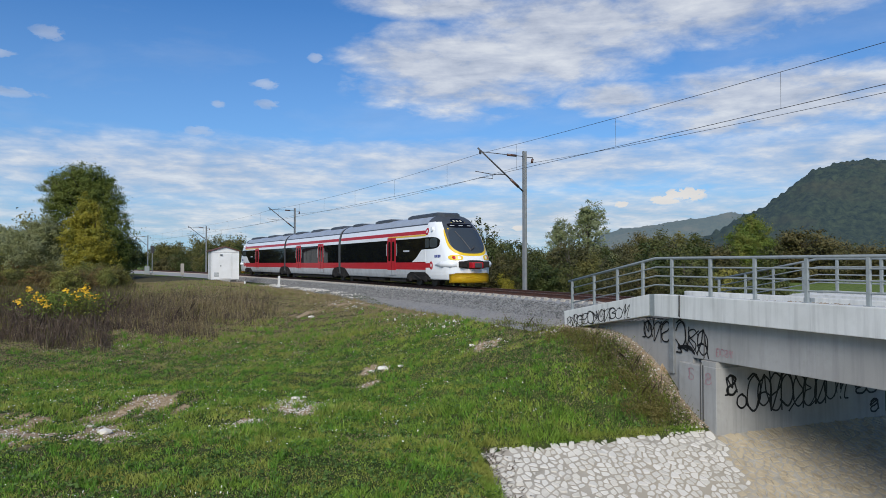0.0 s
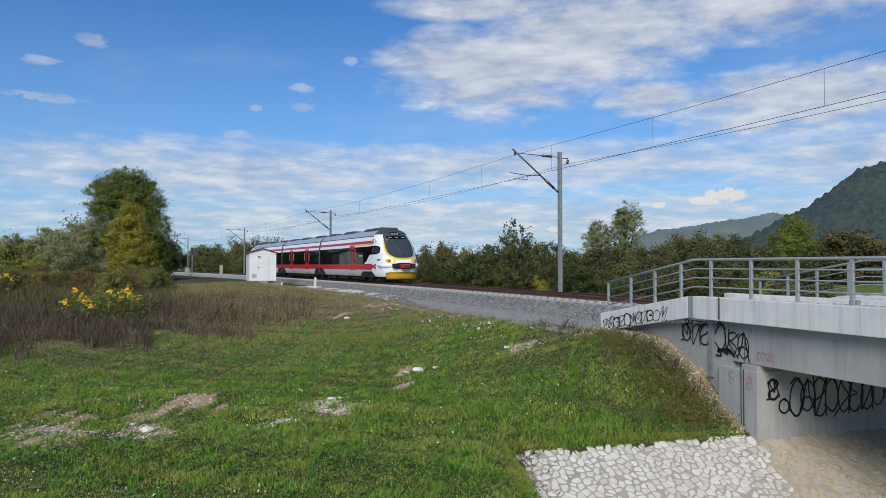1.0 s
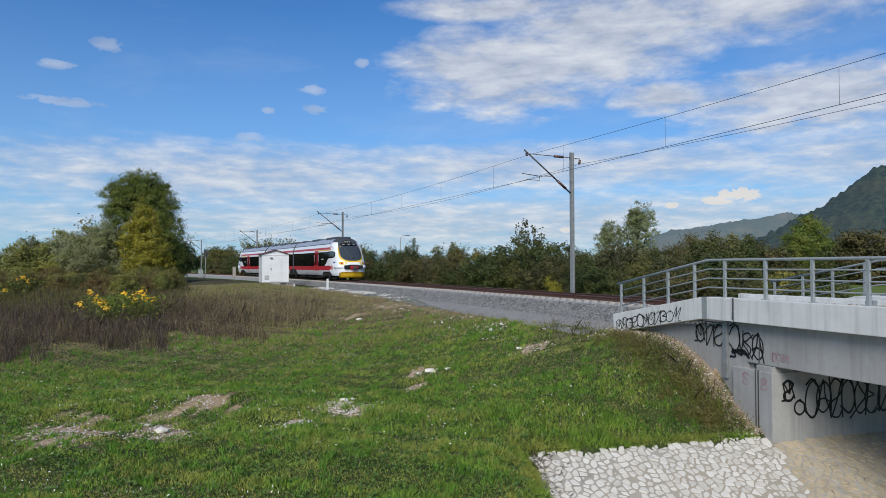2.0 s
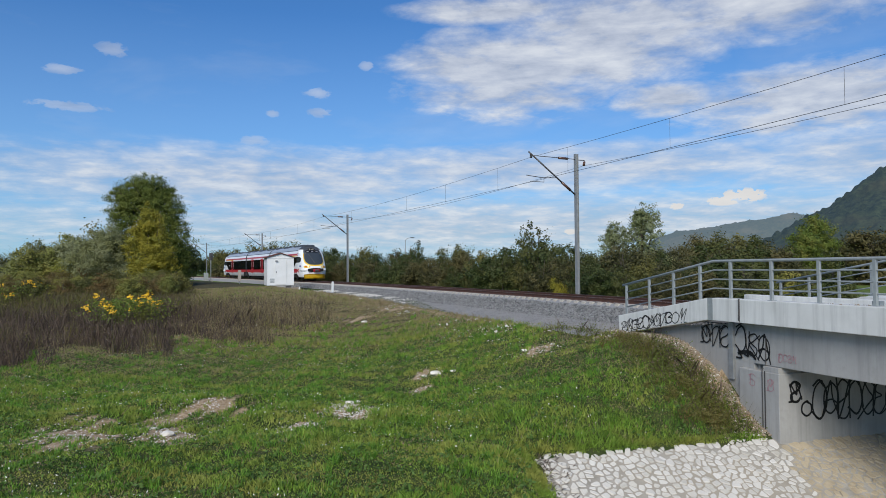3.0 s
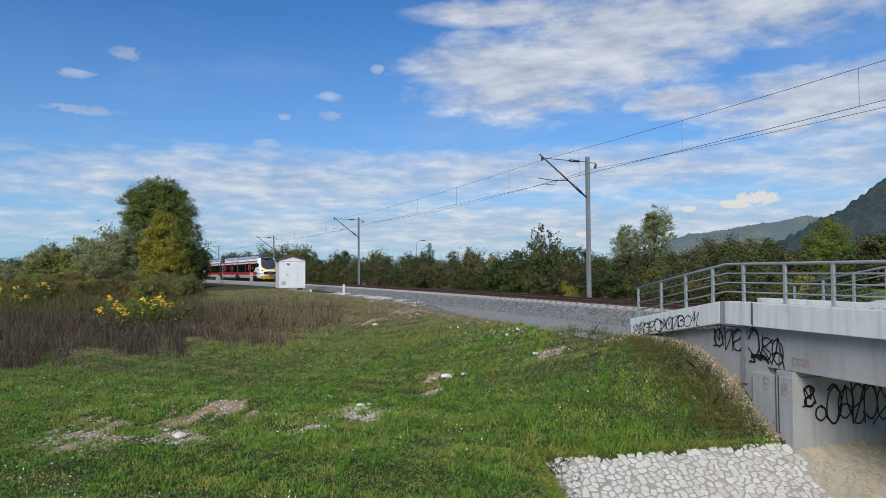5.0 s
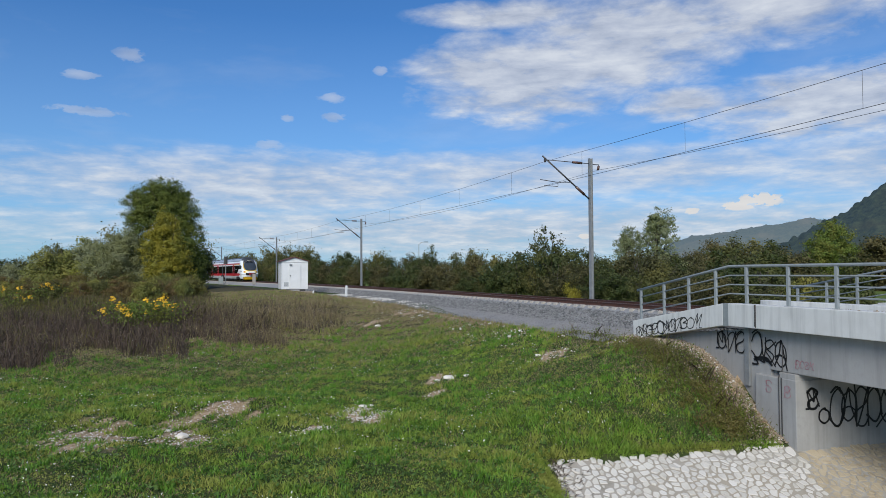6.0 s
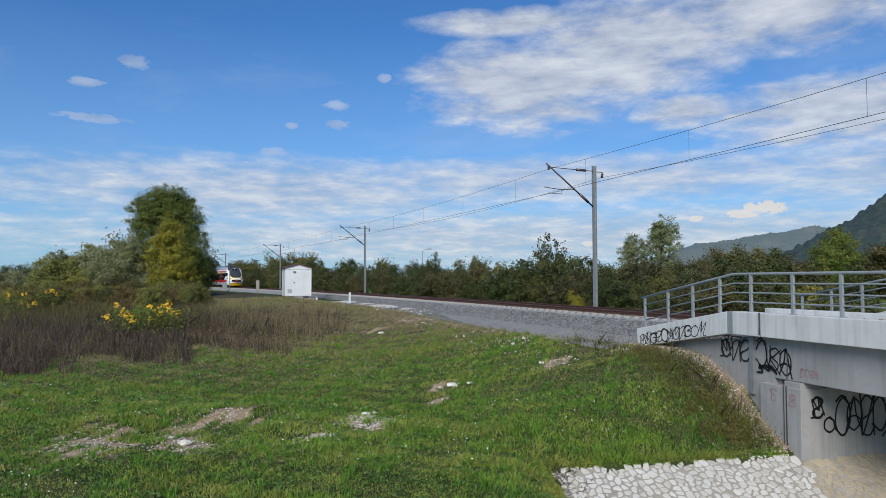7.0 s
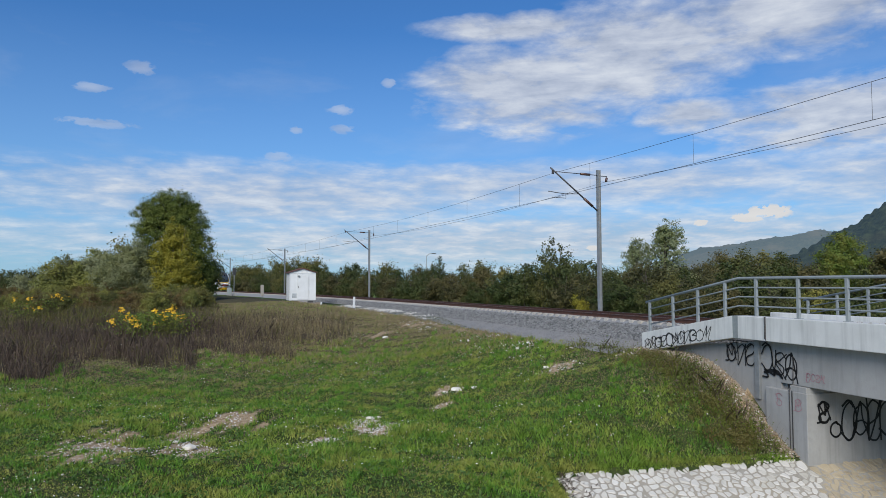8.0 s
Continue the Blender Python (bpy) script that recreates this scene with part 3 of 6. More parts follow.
def ribbon(points, width, to_world):
    """A flat painted stroke: quads along a line, in a plane given by to_world."""
    quads = []
    for (a0, b0), (a1, b1) in zip(points, points[1:]):
        dx, dy = a1 - a0, b1 - b0
        n = math.hypot(dx, dy) or 1.0
        ox, oy = -dy / n * width / 2, dx / n * width / 2
        ex, ey = dx / n * width * 0.3, dy / n * width * 0.3
        for p in ((a0 - ex + ox, b0 - ey + oy), (a0 - ex - ox, b0 - ey - oy), (a1 + ex - ox, b1 + ey - oy), (a1 + ex + ox, b1 + ey + oy)):
            quads.append(to_world(*p))
    return quads


def flowing(points, n=5):
    """A smooth line through a few points."""
    p = [Vector((*q, 0)) for q in points]
    p = [p[0] * 2 - p[1], *p, p[-1] * 2 - p[-2]]
    out = []
    for a, b, c, d in zip(p, p[1:], p[2:], p[3:]):
        for i in range(n):
            t = i / n
            v = 0.5 * (2 * b + (c - a) * t + (2 * a - 5 * b + 4 * c - d) * t * t + (3 * b - a - 3 * c + d) * t ** 3)
            out.append((v.x, v.y))
    return out + [tuple(points[-1])]


# sprayed strokes, each in a box one wide and one high
STROKES = {
    "curl": [[(0.95, 0.80), (0.60, 1.0), (0.15, 0.82), (0.35, 0.55), (0.85, 0.36), (0.80, 0.06), (0.35, 0.0), (0.05, 0.24)]],
    "flag": [[(0.20, 0.0), (0.28, 0.5), (0.22, 1.0)], [(0.0, 0.86), (0.5, 1.0), (0.95, 0.84)], [(0.10, 0.5), (0.6, 0.56)]],
    "gate": [[(0.08, 0.0), (0.16, 0.55), (0.14, 1.0), (0.45, 0.45), (0.80, 0.0), (0.82, 0.5), (0.98, 1.04)]],
    "bow": [[(0.98, 0.86), (0.62, 1.0), (0.18, 0.74), (0.08, 0.32), (0.40, 0.0), (0.95, 0.20)]],
    "fork": [[(0.14, 1.04), (0.20, 0.5), (0.12, -0.04)], [(1.0, 1.0), (0.55, 0.66), (0.24, 0.46), (0.6, 0.22), (1.1, -0.12)]],
    "ring": [[(0.55, 0.95), (0.15, 0.72), (0.12, 0.22), (0.50, 0.0), (0.90, 0.28), (0.88, 0.76), (0.50, 0.98), (0.36, 0.84)]],
    "comb": [[(0.95, 0.98), (0.40, 0.94), (0.22, 0.66), (0.62, 0.52), (0.20, 0.42), (0.18, 0.10), (0.60, 0.0), (1.0, 0.16)]],
    "peak": [[(0.0, -0.06), (0.28, 0.55), (0.50, 1.02), (0.62, 0.5), (0.98, -0.04)], [(0.10, 0.36), (0.55, 0.44), (0.95, 0.30)]],
    "bar": [[(0.42, 1.0), (0.50, 0.6), (0.46, 0.22)], [(0.44, 0.06), (0.50, 0.0)]],
    "wave": [[(0.0, 0.1), (0.45, 1.0), (0.42, 0.35), (0.95, 0.9), (0.75, 0.1), (1.05, 0.0)]],
    "arc": [[(0.0, 0.2), (0.30, 0.92), (0.75, 0.85), (0.98, 0.55)], [(0.35, 0.85), (0.95, 0.5)]],
}


def sprayed(name, row, start, length, height, width, mat, label, to_place, rng, wide=1.0):
    """A row of sprayed strokes as one flat layer of paint on a wall."""
    quads, pitch = [], length / len(row)
    for i, key in enumerate(row):
        h = height * rng.uniform(0.85, 1.1)
        a0, b0, lean = start + i * pitch + rng.uniform(-0.06, 0.06) * pitch, -h / 2 + rng.uniform(-0.07, 0.07) * height, rng.uniform(0.0, 0.14)
        turned = rng.random() < 0.55
        for line in STROKES[key] + STROKES[rng.choice(['wave', 'arc', 'ring', 'curl'])][:1]:
            pts = [(a0 + pitch * wide * (1 - u if turned else u) + lean * h * v, b0 + h * v) for u, v in flowing(line)]
            quads += ribbon(pts, width * rng.uniform(0.8, 1.25), to_place)
    part(name, soup(name, quads, 4, mat), None, br, label)


br = build_bridge()
rng_t = random.Random(4)
BLACK_TAG, RED_TAG = "black sprayed tag", "faded red sprayed tag"
sprayed("spray_tag", ["wave", "curl", "flag", "gate", "bow", "fork", "ring", "gate", "comb", "ring", "bar"], 0.0, 3.45, 0.42, 0.028, M_PAINT_BLACK, BLACK_TAG, lambda a, b: (-0.1245, 11.55 - a, -0.80 + b + 0.185 * a), rng_t, 1.3)
sprayed("spray_tag", ["ring", "gate", "curl"], 0.0, 1.2, 0.60, 0.042, M_PAINT_BLACK, BLACK_TAG, lambda a, b: (0.214, 7.72 - a, -0.74 + b), rng_t, 1.1)
sprayed("spray_tag", ["bow", "fork", "peak"], 0.0, 1.30, 0.72, 0.045, M_PAINT_BLACK, BLACK_TAG, lambda a, b: (0.214, 6.28 - a, -0.72 + b - 0.14 * a), rng_t, 1.05)
sprayed("spray_tag", ["arc"], 0.0, 0.7, 0.22, 0.05, M_PAINT_BLACK, BLACK_TAG, lambda a, b: (0.214, 6.20 - a, -1.16 + b), rng_t)
sprayed("spray_tag", ["flag", "ring", "bar", "bar"], 0.0, 0.62, 0.22, 0.014, M_PAINT_RED, RED_TAG, lambda a, b: (0.214, 4.68 - a, -1.10 + b), rng_t)
sprayed("spray_tag", ["flag"], 0.0, 0.26, 0.36, 0.014, M_PAINT_RED, RED_TAG, lambda a, b: (0.094, 5.62 - a, -1.82 + b), rng_t)
sprayed("spray_tag", ["curl"], 0.0, 0.26, 0.36, 0.014, M_PAINT_RED, RED_TAG, lambda a, b: (0.094, 4.98 - a, -1.84 + b), rng_t)
sprayed("spray_tag", ["wave"], 0.42, 0.42, 0.62, 0.055, M_PAINT_BLACK, BLACK_TAG, lambda a, b: (a, 4.543, -2.04 + b), rng_t)
sprayed("spray_tag", ["ring"], 0.80, 0.40, 0.42, 0.050, M_PAINT_BLACK, BLACK_TAG, lambda a, b: (a, 4.543, -2.50 + b), rng_t)
sprayed("spray_tag", ["bow", "peak", "gate", "bow", "fork", "comb", "gate", "ring", "bar"], 1.12, 4.0, 0.98, 0.048, M_PAINT_BLACK, "large black sprayed tag on the abutment", lambda a, b: (a, 4.543, -2.16 + b - 0.035 * a), rng_t, 1.3)
sprayed("spray_tag", ["arc", "arc"], 5.55, 1.1, 0.42, 0.060, M_PAINT_BLACK, BLACK_TAG, lambda a, b: (a, 4.543, -2.42 + b), rng_t)
sprayed("spray_tag", ["arc"], 6.25, 0.40, 0.42, 0.055, M_PAINT_BLACK, BLACK_TAG, lambda a, b: (a, 4.543, -3.05 + b), rng_t)


# ---- paved bank ----
def clip_cell(poly, px, py, nx, ny):
    """Keep the side of the polygon that lies behind the line through (px, py) with normal (nx, ny)."""
    out = []
    for i, (ax, ay) in enumerate(poly):
        bx, by = poly[(i + 1) % len(poly)]
        da, db = (ax - px) * nx + (ay - py) * ny, (bx - px) * nx + (by - py) * ny
        if da <= 0:
            out.append((ax, ay))
        if da * db < 0:
            t = da / (da - db)
            out.append((ax + (bx - ax) * t, ay + (by - ay) * t))
    return out


def paved(x, y):
    return float(max(-3.26 - 0.42 * max(float(bank_depth(x, y)), -0.3), -6.2))


def build_paving():
    rng = random.Random(11)
    seeds = []
    y = 5.0
    while y < 15.6:
        x = 5.6
        while x < 24.0:
            px, py = x + rng.uniform(-0.085, 0.085), y + rng.uniform(-0.07, 0.07)
            if px - (7.18 + (py - 11.63) * 0.405) > 0.2 and float(bank_depth(px, py)) > 0.015 and float(bank_depth(px, py)) < 6.5 and not (px > 15.2 and py > 13.35):
                seeds.append((px, py))
            x += 0.205
        y += 0.172
    paving = tagged(new("bank_paving"), "channel bank paved with pale rough limestone in mortar", "paving", kind="structure")
    cells = {}
    for s in seeds:
        cells.setdefault((int(s[0] // 1), int(s[1] // 1)), []).append(s)
    rest_v, rest_f, silt_v, silt_f, count = [], [], [], [], 0
    seeds.sort(key=lambda s: math.hypot(s[0] - 9.5, s[1] - 13.5))
    for sx, sy in seeds:
        poly = [(sx - 0.24, sy - 0.2), (sx + 0.24, sy - 0.2), (sx + 0.24, sy + 0.2), (sx - 0.24, sy + 0.2)]
        cx, cy = int(sx // 1), int(sy // 1)
        gap = rng.uniform(0.010, 0.030)
        if rng.random() < 0.012:
            continue
        for i in (-1, 0, 1):
            for j in (-1, 0, 1):
                for ox, oy in cells.get((cx + i, cy + j), ()):
                    dx, dy = ox - sx, oy - sy
                    q = math.hypot(dx, dy)
                    if 1e-6 < q < 0.55:
                        poly = clip_cell(poly, sx + dx / 2 - dx / q * gap, sy + dy / 2 - dy / q * gap, dx / q, dy / q)
        # trim the cell along the rim
        dep = float(bank_depth(sx, sy))
        if dep < 0.5:
            ux, uy = (float(bank_depth(sx + 0.01, sy)) - dep) / 0.01, (float(bank_depth(sx, sy + 0.01)) - dep) / 0.01
            q = ux * ux + uy * uy
            poly = clip_cell(poly, sx - ux * (dep - 0.01) / q, sy - uy * (dep - 0.01) / q, -ux / math.sqrt(q), -uy / math.sqrt(q))
        if len(poly) < 3:
            continue
        # knock the corners off
        soft = []
        for i, (ax, ay) in enumerate(poly):
            bx, by = poly[(i + 1) % len(poly)]
            t = rng.uniform(0.06, 0.24)
            soft += [(ax + (bx - ax) * t, ay + (by - ay) * t), (bx + (ax - bx) * t, by + (ay - by) * t)]
        g0 = paved(sx, sy)
        gx, gy = (paved(sx + 0.1, sy) - g0) / 0.1, (paved(sx, sy + 0.1) - g0) / 0.1
        silty = sx > 13.4 + (sy - 10.3) * 0.68 + rng.uniform(-0.35, 0.35)
        h = rng.uniform(0.012, 0.045) if silty else rng.uniform(0.012, 0.042)
        tx, ty = rng.uniform(-0.16, 0.16), rng.uniform(-0.16, 0.16)
        verts, n = [], len(soft)
        for scale, lift in ((1.0, -0.05), (0.98, h * 0.55), (0.86, h)):
            for px, py in soft:
                ax, ay = (px - sx) * scale, (py - sy) * scale
                verts.append((sx + ax, sy + ay, g0 + gx * ax + gy * ay + lift + (tx * ax + ty * ay if lift > 0 else 0)))
        faces = []
        for r in range(2):
            for i in range(n):
                a, b = r * n + i, r * n + (i + 1) % n
                faces.append((a, b, b + n, a + n))
        faces.append(tuple(range(2 * n, 3 * n)))
        ochre = math.hypot(sx - 12.5, sy - 12.5) < 0.14
        if count < 300 or ochre:
            me = mesh_from("paving_stone", [(v[0] - sx, v[1] - sy, v[2] - g0) for v in verts], faces, M_OCHRE if ochre else M_SILT if silty else M_STONE)
            ob = new("paving_stone", me)
            ob.parent = paving
            ob.location = (sx, sy, g0)
        else:
            rv, rf = (silt_v, silt_f) if silty else (rest_v, rest_f)
            o = len(rv)
            rv += verts
            rf += [tuple(i + o for i in f) for f in faces]
        count += 1
    if rest_v:
        rest = part("paving_stones", mesh_from("paving_stones", rest_v, rest_f, M_STONE_ISL), None, paving, "further pale paving stones")
        tagged(rest, kind="stuff")
    if silt_v:
        rest = part("silty_stones", mesh_from("silty_stones", silt_v, silt_f, M_SILT), None, paving, "paving stones covered with sandy silt")
        tagged(rest, kind="stuff")
    # the mortar bed under the stones
    xs, ys = np.arange(6.0, 26, 0.16), np.arange(-4.0, 15.6, 0.16)
    gx, gy = np.meshgrid(xs, ys)
    gz = ground_z(gx, gy) + 0.012
    dep = bank_depth(gx, gy)
    verts = np.stack([gx, gy, gz], -1).reshape(-1, 3)
    faces, nx = [], len(xs)
    for j in range(len(ys) - 1):
        for i in range(nx - 1):
            if xs[i] - (7.18 + (ys[j] - 11.63) * 0.405) > 0.05 and min(dep[j, i], dep[j + 1, i], dep[j, i + 1], dep[j + 1, i + 1]) > -0.03:
                a = j * nx + i
                faces.append((a, a + 1, a + nx + 1, a + nx))
    part("mortar_bed", mesh_from("mortar_bed", verts, faces, M_MORTAR, True), None, paving, "sandy mortar between the stones")



# ---- train ----
T_WHITE = material("train_white", (0.83, 0.84, 0.84), 0.28, (0.77, 0.78, 0.78), 1.2, coat=0.3)
T_RED = material("train_red", (0.46, 0.018, 0.028), 0.3, (0.40, 0.018, 0.026), 1.5, spec=0.12)
T_GREY = material("train_skirt_grey", (0.50, 0.51, 0.52), 0.5, (0.36, 0.36, 0.36), 1.5)
T_ROOF = material("train_roof_grey", (0.36, 0.40, 0.46), 0.45, (0.28, 0.31, 0.35), 1.2)
T_DARK = material("train_roof_dark", (0.050, 0.058, 0.066), 0.5, (0.075, 0.08, 0.09), 2.0, spec=0.25)
T_BLACK = material("train_black_glazing", (0.006, 0.006, 0.007), 0.03, spec=0.09)
T_PANE = material("train_window_glass", (0.006, 0.007, 0.008), 0.02, spec=0.09)
# base colour lifted to a bluish tone, for reflections in the glass
T_SCREEN = material("train_windscreen_glass", (0.045, 0.055, 0.065), 0.05, spec=0.45)
T_YELLOW = material("train_yellow", (0.78, 0.52, 0.015), 0.35, (0.68, 0.43, 0.02), 2.0)
T_UNDER = material("train_underframe", (0.016, 0.015, 0.015), 0.85, (0.035, 0.03, 0.026), 3.0, spec=0.2)
T_BLUE = material("train_blue_mark", (0.03, 0.05, 0.26), 0.4)
T_LAMP = material("train_lamp_glass", (0.75, 0.70, 0.55), 0.08)
T_REDLAMP = material("train_red_lamp_glass", (0.5, 0.03, 0.02), 0.1)

HALF_Z = [0.26, 0.5, 0.74, 1.22, 2.0, 2.63, 2.85, 3.07, 3.38, 3.46, 3.6, 3.72, 3.84, 3.94, 4.0, 4.03]
HALF_W = [1.33, 1.40, 1.43, 1.44, 1.44, 1.44, 1.42, 1.385, 1.30, 1.26, 1.17, 1.06, 0.88, 0.64, 0.36, 0.0]
NOSE_Z = [0.26, 0.6, 1.1, 1.45, 1.75, 2.1, 2.6, 3.1, 3.5, 3.8, 3.95, 4.03]
NOSE_S = [0.30, 0.08, 0.0, 0.10, 0.28, 0.50, 0.90, 1.38, 1.95, 2.55, 2.95, 3.2]
CAB_S = 3.3
END_LEN, MID_LEN = 18.9, 15.7


def half_w(z):
    return float(np.interp(z, HALF_Z, HALF_W))


def nose_s(x, z):
    """How far behind the foremost point the skin of the nose lies."""
    return float(np.interp(z, NOSE_Z, NOSE_S)) + 0.80 * min(abs(x) / 1.44, 1.0) ** 3.6


def skin_x(s, z):
    """Half width of the skin at a distance behind the nose."""
    w = half_w(z)
    room = (s - float(np.interp(z, NOSE_Z, NOSE_S))) / 0.80
    return min(w, 1.44 * max(room, 0.0) ** (1 / 3.6))


def shell(length, nose):
    """The skin of a car, y running back from its front end. Faces are coloured in bands."""
    levels = sorted(set(HALF_Z + [3.53, 3.66, 3.78, 3.89, 3.97] + [round(0.34 + 0.09 * i, 3) for i in range(40)]))
    verts, faces, mats = [], [], []
    us = np.linspace(-1, 1, 25)
    cols = len(us) + 8

    def band(z, cab):
        if cab:
            return 0 if z < 3.53 else 5
        for top, k in ((0.79, 1), (1.22, 2), (2.63, 3), (2.85, 0), (3.07, 2), (3.38, 0), (3.46, 5)):
            if z < top:
                return k
        return 4

    for z in levels:
        w = half_w(z)
        row = [(-w, length, z), (-w, length - 0.03, z), (-w, (CAB_S if nose else 0.0) + 0.06, z), (-w, CAB_S if nose else 0.02, z)]
        row += [(u * w, nose_s(u * w, z) if nose else 0.0, z) for u in us]
        row += [(w, CAB_S if nose else 0.02, z), (w, (CAB_S if nose else 0.0) + 0.06, z), (w, length - 0.03, z), (w, length, z)]
        verts += row
    for r in range(len(levels) - 1):
        zm = (levels[r] + levels[r + 1]) / 2
        for c in range(cols - 1):
            a = r * cols + c
            faces.append((a, a + 1, a + cols + 1, a + cols))
            front = 2 < c < cols - 4
            mats.append(5 if front and not nose else band(zm, front))
    # the rear end and the floor
    back = [r * cols for r in range(len(levels))] + [r * cols + cols - 1 for r in range(len(levels) - 2, -1, -1)]
    faces.append(tuple(back))
    mats.append(5)
    faces.append(tuple(range(cols)))
    mats.append(5)
    me = mesh_from("car_body", verts, faces, [T_WHITE, T_GREY, T_RED, T_BLACK, T_ROOF, T_DARK])
    me.polygons.foreach_set("material_index", mats)
    for p in me.polygons:
        p.use_smooth = len(p.vertices) == 4
    bm = bmesh.new()
    bm.from_mesh(me)
    bmesh.ops.remove_doubles(bm, verts=bm.verts, dist=0.0005)
    bmesh.ops.recalc_face_normals(bm, faces=bm.faces)
    bm.to_mesh(me)
    bm.free()
    return me


def nose_patch(name, outline, lift, mat, rings=8):
    """A panel lying on the nose: an outline in (x, z), filled in rings towards its middle."""
    cx = sum(p[0] for p in outline) / len(outline)
    cz = sum(p[1] for p in outline) / len(outline)
    verts, faces, n = [], [], len(outline)
    for r in range(rings):
        q = 1.0 - r / rings
        for x, z in outline:
            px, pz = cx + (x - cx) * q, cz + (z - cz) * q
            verts.append((px, nose_s(px, pz) - lift, pz))
    verts.append((cx, nose_s(cx, cz) - lift, cz))
    for r in range(rings - 1):
        for i in range(n):
            a, b = r * n + i, r * n + (i + 1) % n
            faces.append((a, b, b + n, a + n))
    for i in range(n):
        faces.append(((rings - 1) * n + i, (rings - 1) * n + (i + 1) % n, rings * n))
    return mesh_from(name, verts, faces, mat, True)


def rounded(x0, x1, z0, z1, power=4.0, n=40, top=1.0):
    """A rounded outline; top: how wide its upper end is."""
    out = []
    for i in range(n):
        a = math.tau * i / n
        c, s = math.cos(a), math.sin(a)
        u, v = math.copysign(abs(c) ** (2 / power), c), math.copysign(abs(s) ** (2 / power), s)
        wide = 1.0 + (top - 1.0) * (v + 1) / 2
        out.append(((x0 + x1) / 2 + (x1 - x0) / 2 * u * wide, (z0 + z1) / 2 + (z1 - z0) / 2 * v))
    return out


def side_panel(name, outline, side, lift, mat, thick=0.02):
    """A panel on a car's side: an outline in (along, height)."""
    verts, n = [], len(outline)
    zs = [p[1] for p in outline]
    for off in (lift, -thick):
        for s, z in outline:
            verts.append((side * (half_w(z) + off), s, z))
    faces = [tuple(range(n)), tuple(range(2 * n - 1, n - 1, -1))] + [(i, (i + 1) % n, n + (i + 1) % n, n + i) for i in range(n)]
    me = mesh_from(name, verts, faces, mat)
    bm = bmesh.new()
    bm.from_mesh(me)
    bmesh.ops.triangulate(bm, faces=[f for f in bm.faces if len(f.verts) > 4])
    bmesh.ops.recalc_face_normals(bm, faces=bm.faces)
    bm.to_mesh(me)
    bm.free()
    return me


def grid_panel(name, s0, s1, z0, z1, side, lift, mat):
    """An oblong panel that follows the bulge of the side."""
    zs = [z0] + [z for z in HALF_Z if z0 < z < z1] + [z1]
    outline = [(s0, z) for z in zs] + [(s1, z) for z in zs[::-1]]
    return side_panel(name, outline, side, lift, mat)


def add_door(car, s, side):
    door = part("door", grid_panel("door", s - 0.68, s + 0.68, 0.42, 2.78, side, 0.022, T_RED), None, car, "red double-leaf door")
    part("sill_panel", grid_panel("sill_panel", s - 0.68, s + 0.68, 0.42, 0.74, side, 0.026, T_GREY), None, door, "grey lower panel")
    for o in (-0.32, 0.32):
        part("door_window", side_panel("door_window", [(s + o + a, z) for a, z in rounded(-0.19, 0.19, 1.3, 2.55, 6.0, 20)], side, 0.03, T_PANE), None, door, "narrow dark window")
    part("door_gap", grid_panel("door_gap", s - 0.012, s + 0.012, 0.45, 2.75, side, 0.028, T_BLACK), None, door, "black rubber seal")
    for o in (-0.86, 0.86):
        part("door_lamp_strip", grid_panel("door_lamp_strip", s + o - 0.02, s + o + 0.02, 1.65, 2.4, side, 0.02, T_GREY), None, door, "pale grab rail strip")


def add_bogie(car, s, spins):
    bogie = part("bogie", box_bm(-1.05, 1.05, s - 1.45, s + 1.45, 0.42, 0.62, 0.03), T_UNDER, car, "dark steel bogie")
    for side in (-1, 1):
        part("side_frame", box_bm(side * 1.36 - 0.05, side * 1.36 + 0.05, s - 1.6, s + 1.6, 0.36, 0.58, 0.04), T_UNDER, bogie)
        for o in (-1.05, 1.05):
            part("axle_box", box_bm(side * 1.40 - 0.06, side * 1.40 + 0.06, s + o - 0.16, s + o + 0.16, 0.28, 0.6, 0.04), T_UNDER, bogie)
        part("damper", tube_bm([(side * 1.46, s - 0.5, 0.42), (side * 1.46, s + 0.4, 0.66)], 0.05, 8), T_UNDER, bogie)
    for o in (-1.05, 1.05):
        bm = bmesh.new()
        turn = Matrix.Rotation(math.pi / 2, 4, "Y")
        for side in (-1, 1):
            bmesh.ops.create_cone(bm, cap_ends=True, segments=28, radius1=0.41, radius2=0.41, depth=0.13, matrix=Matrix.Translation((side * 0.76, 0, 0)) @ turn)
            bmesh.ops.create_cone(bm, cap_ends=True, segments=28, radius1=0.435, radius2=0.435, depth=0.03, matrix=Matrix.Translation((side * 0.69, 0, 0)) @ turn)
            bmesh.ops.create_cone(bm, cap_ends=True, segments=6, radius1=0.14, radius2=0.1, depth=0.2, matrix=Matrix.Translation((side * 0.78, 0, 0)) @ turn)
        bmesh.ops.create_cone(bm, cap_ends=True, segments=12, radius1=0.08, radius2=0.08, depth=1.5, matrix=turn)
        wheels = part("wheelset", bm, M_DARKSTEEL, bogie, "steel wheelset")
        wheels.location = (0, s + o, 0.41)
        spins.append((wheels, s + o))


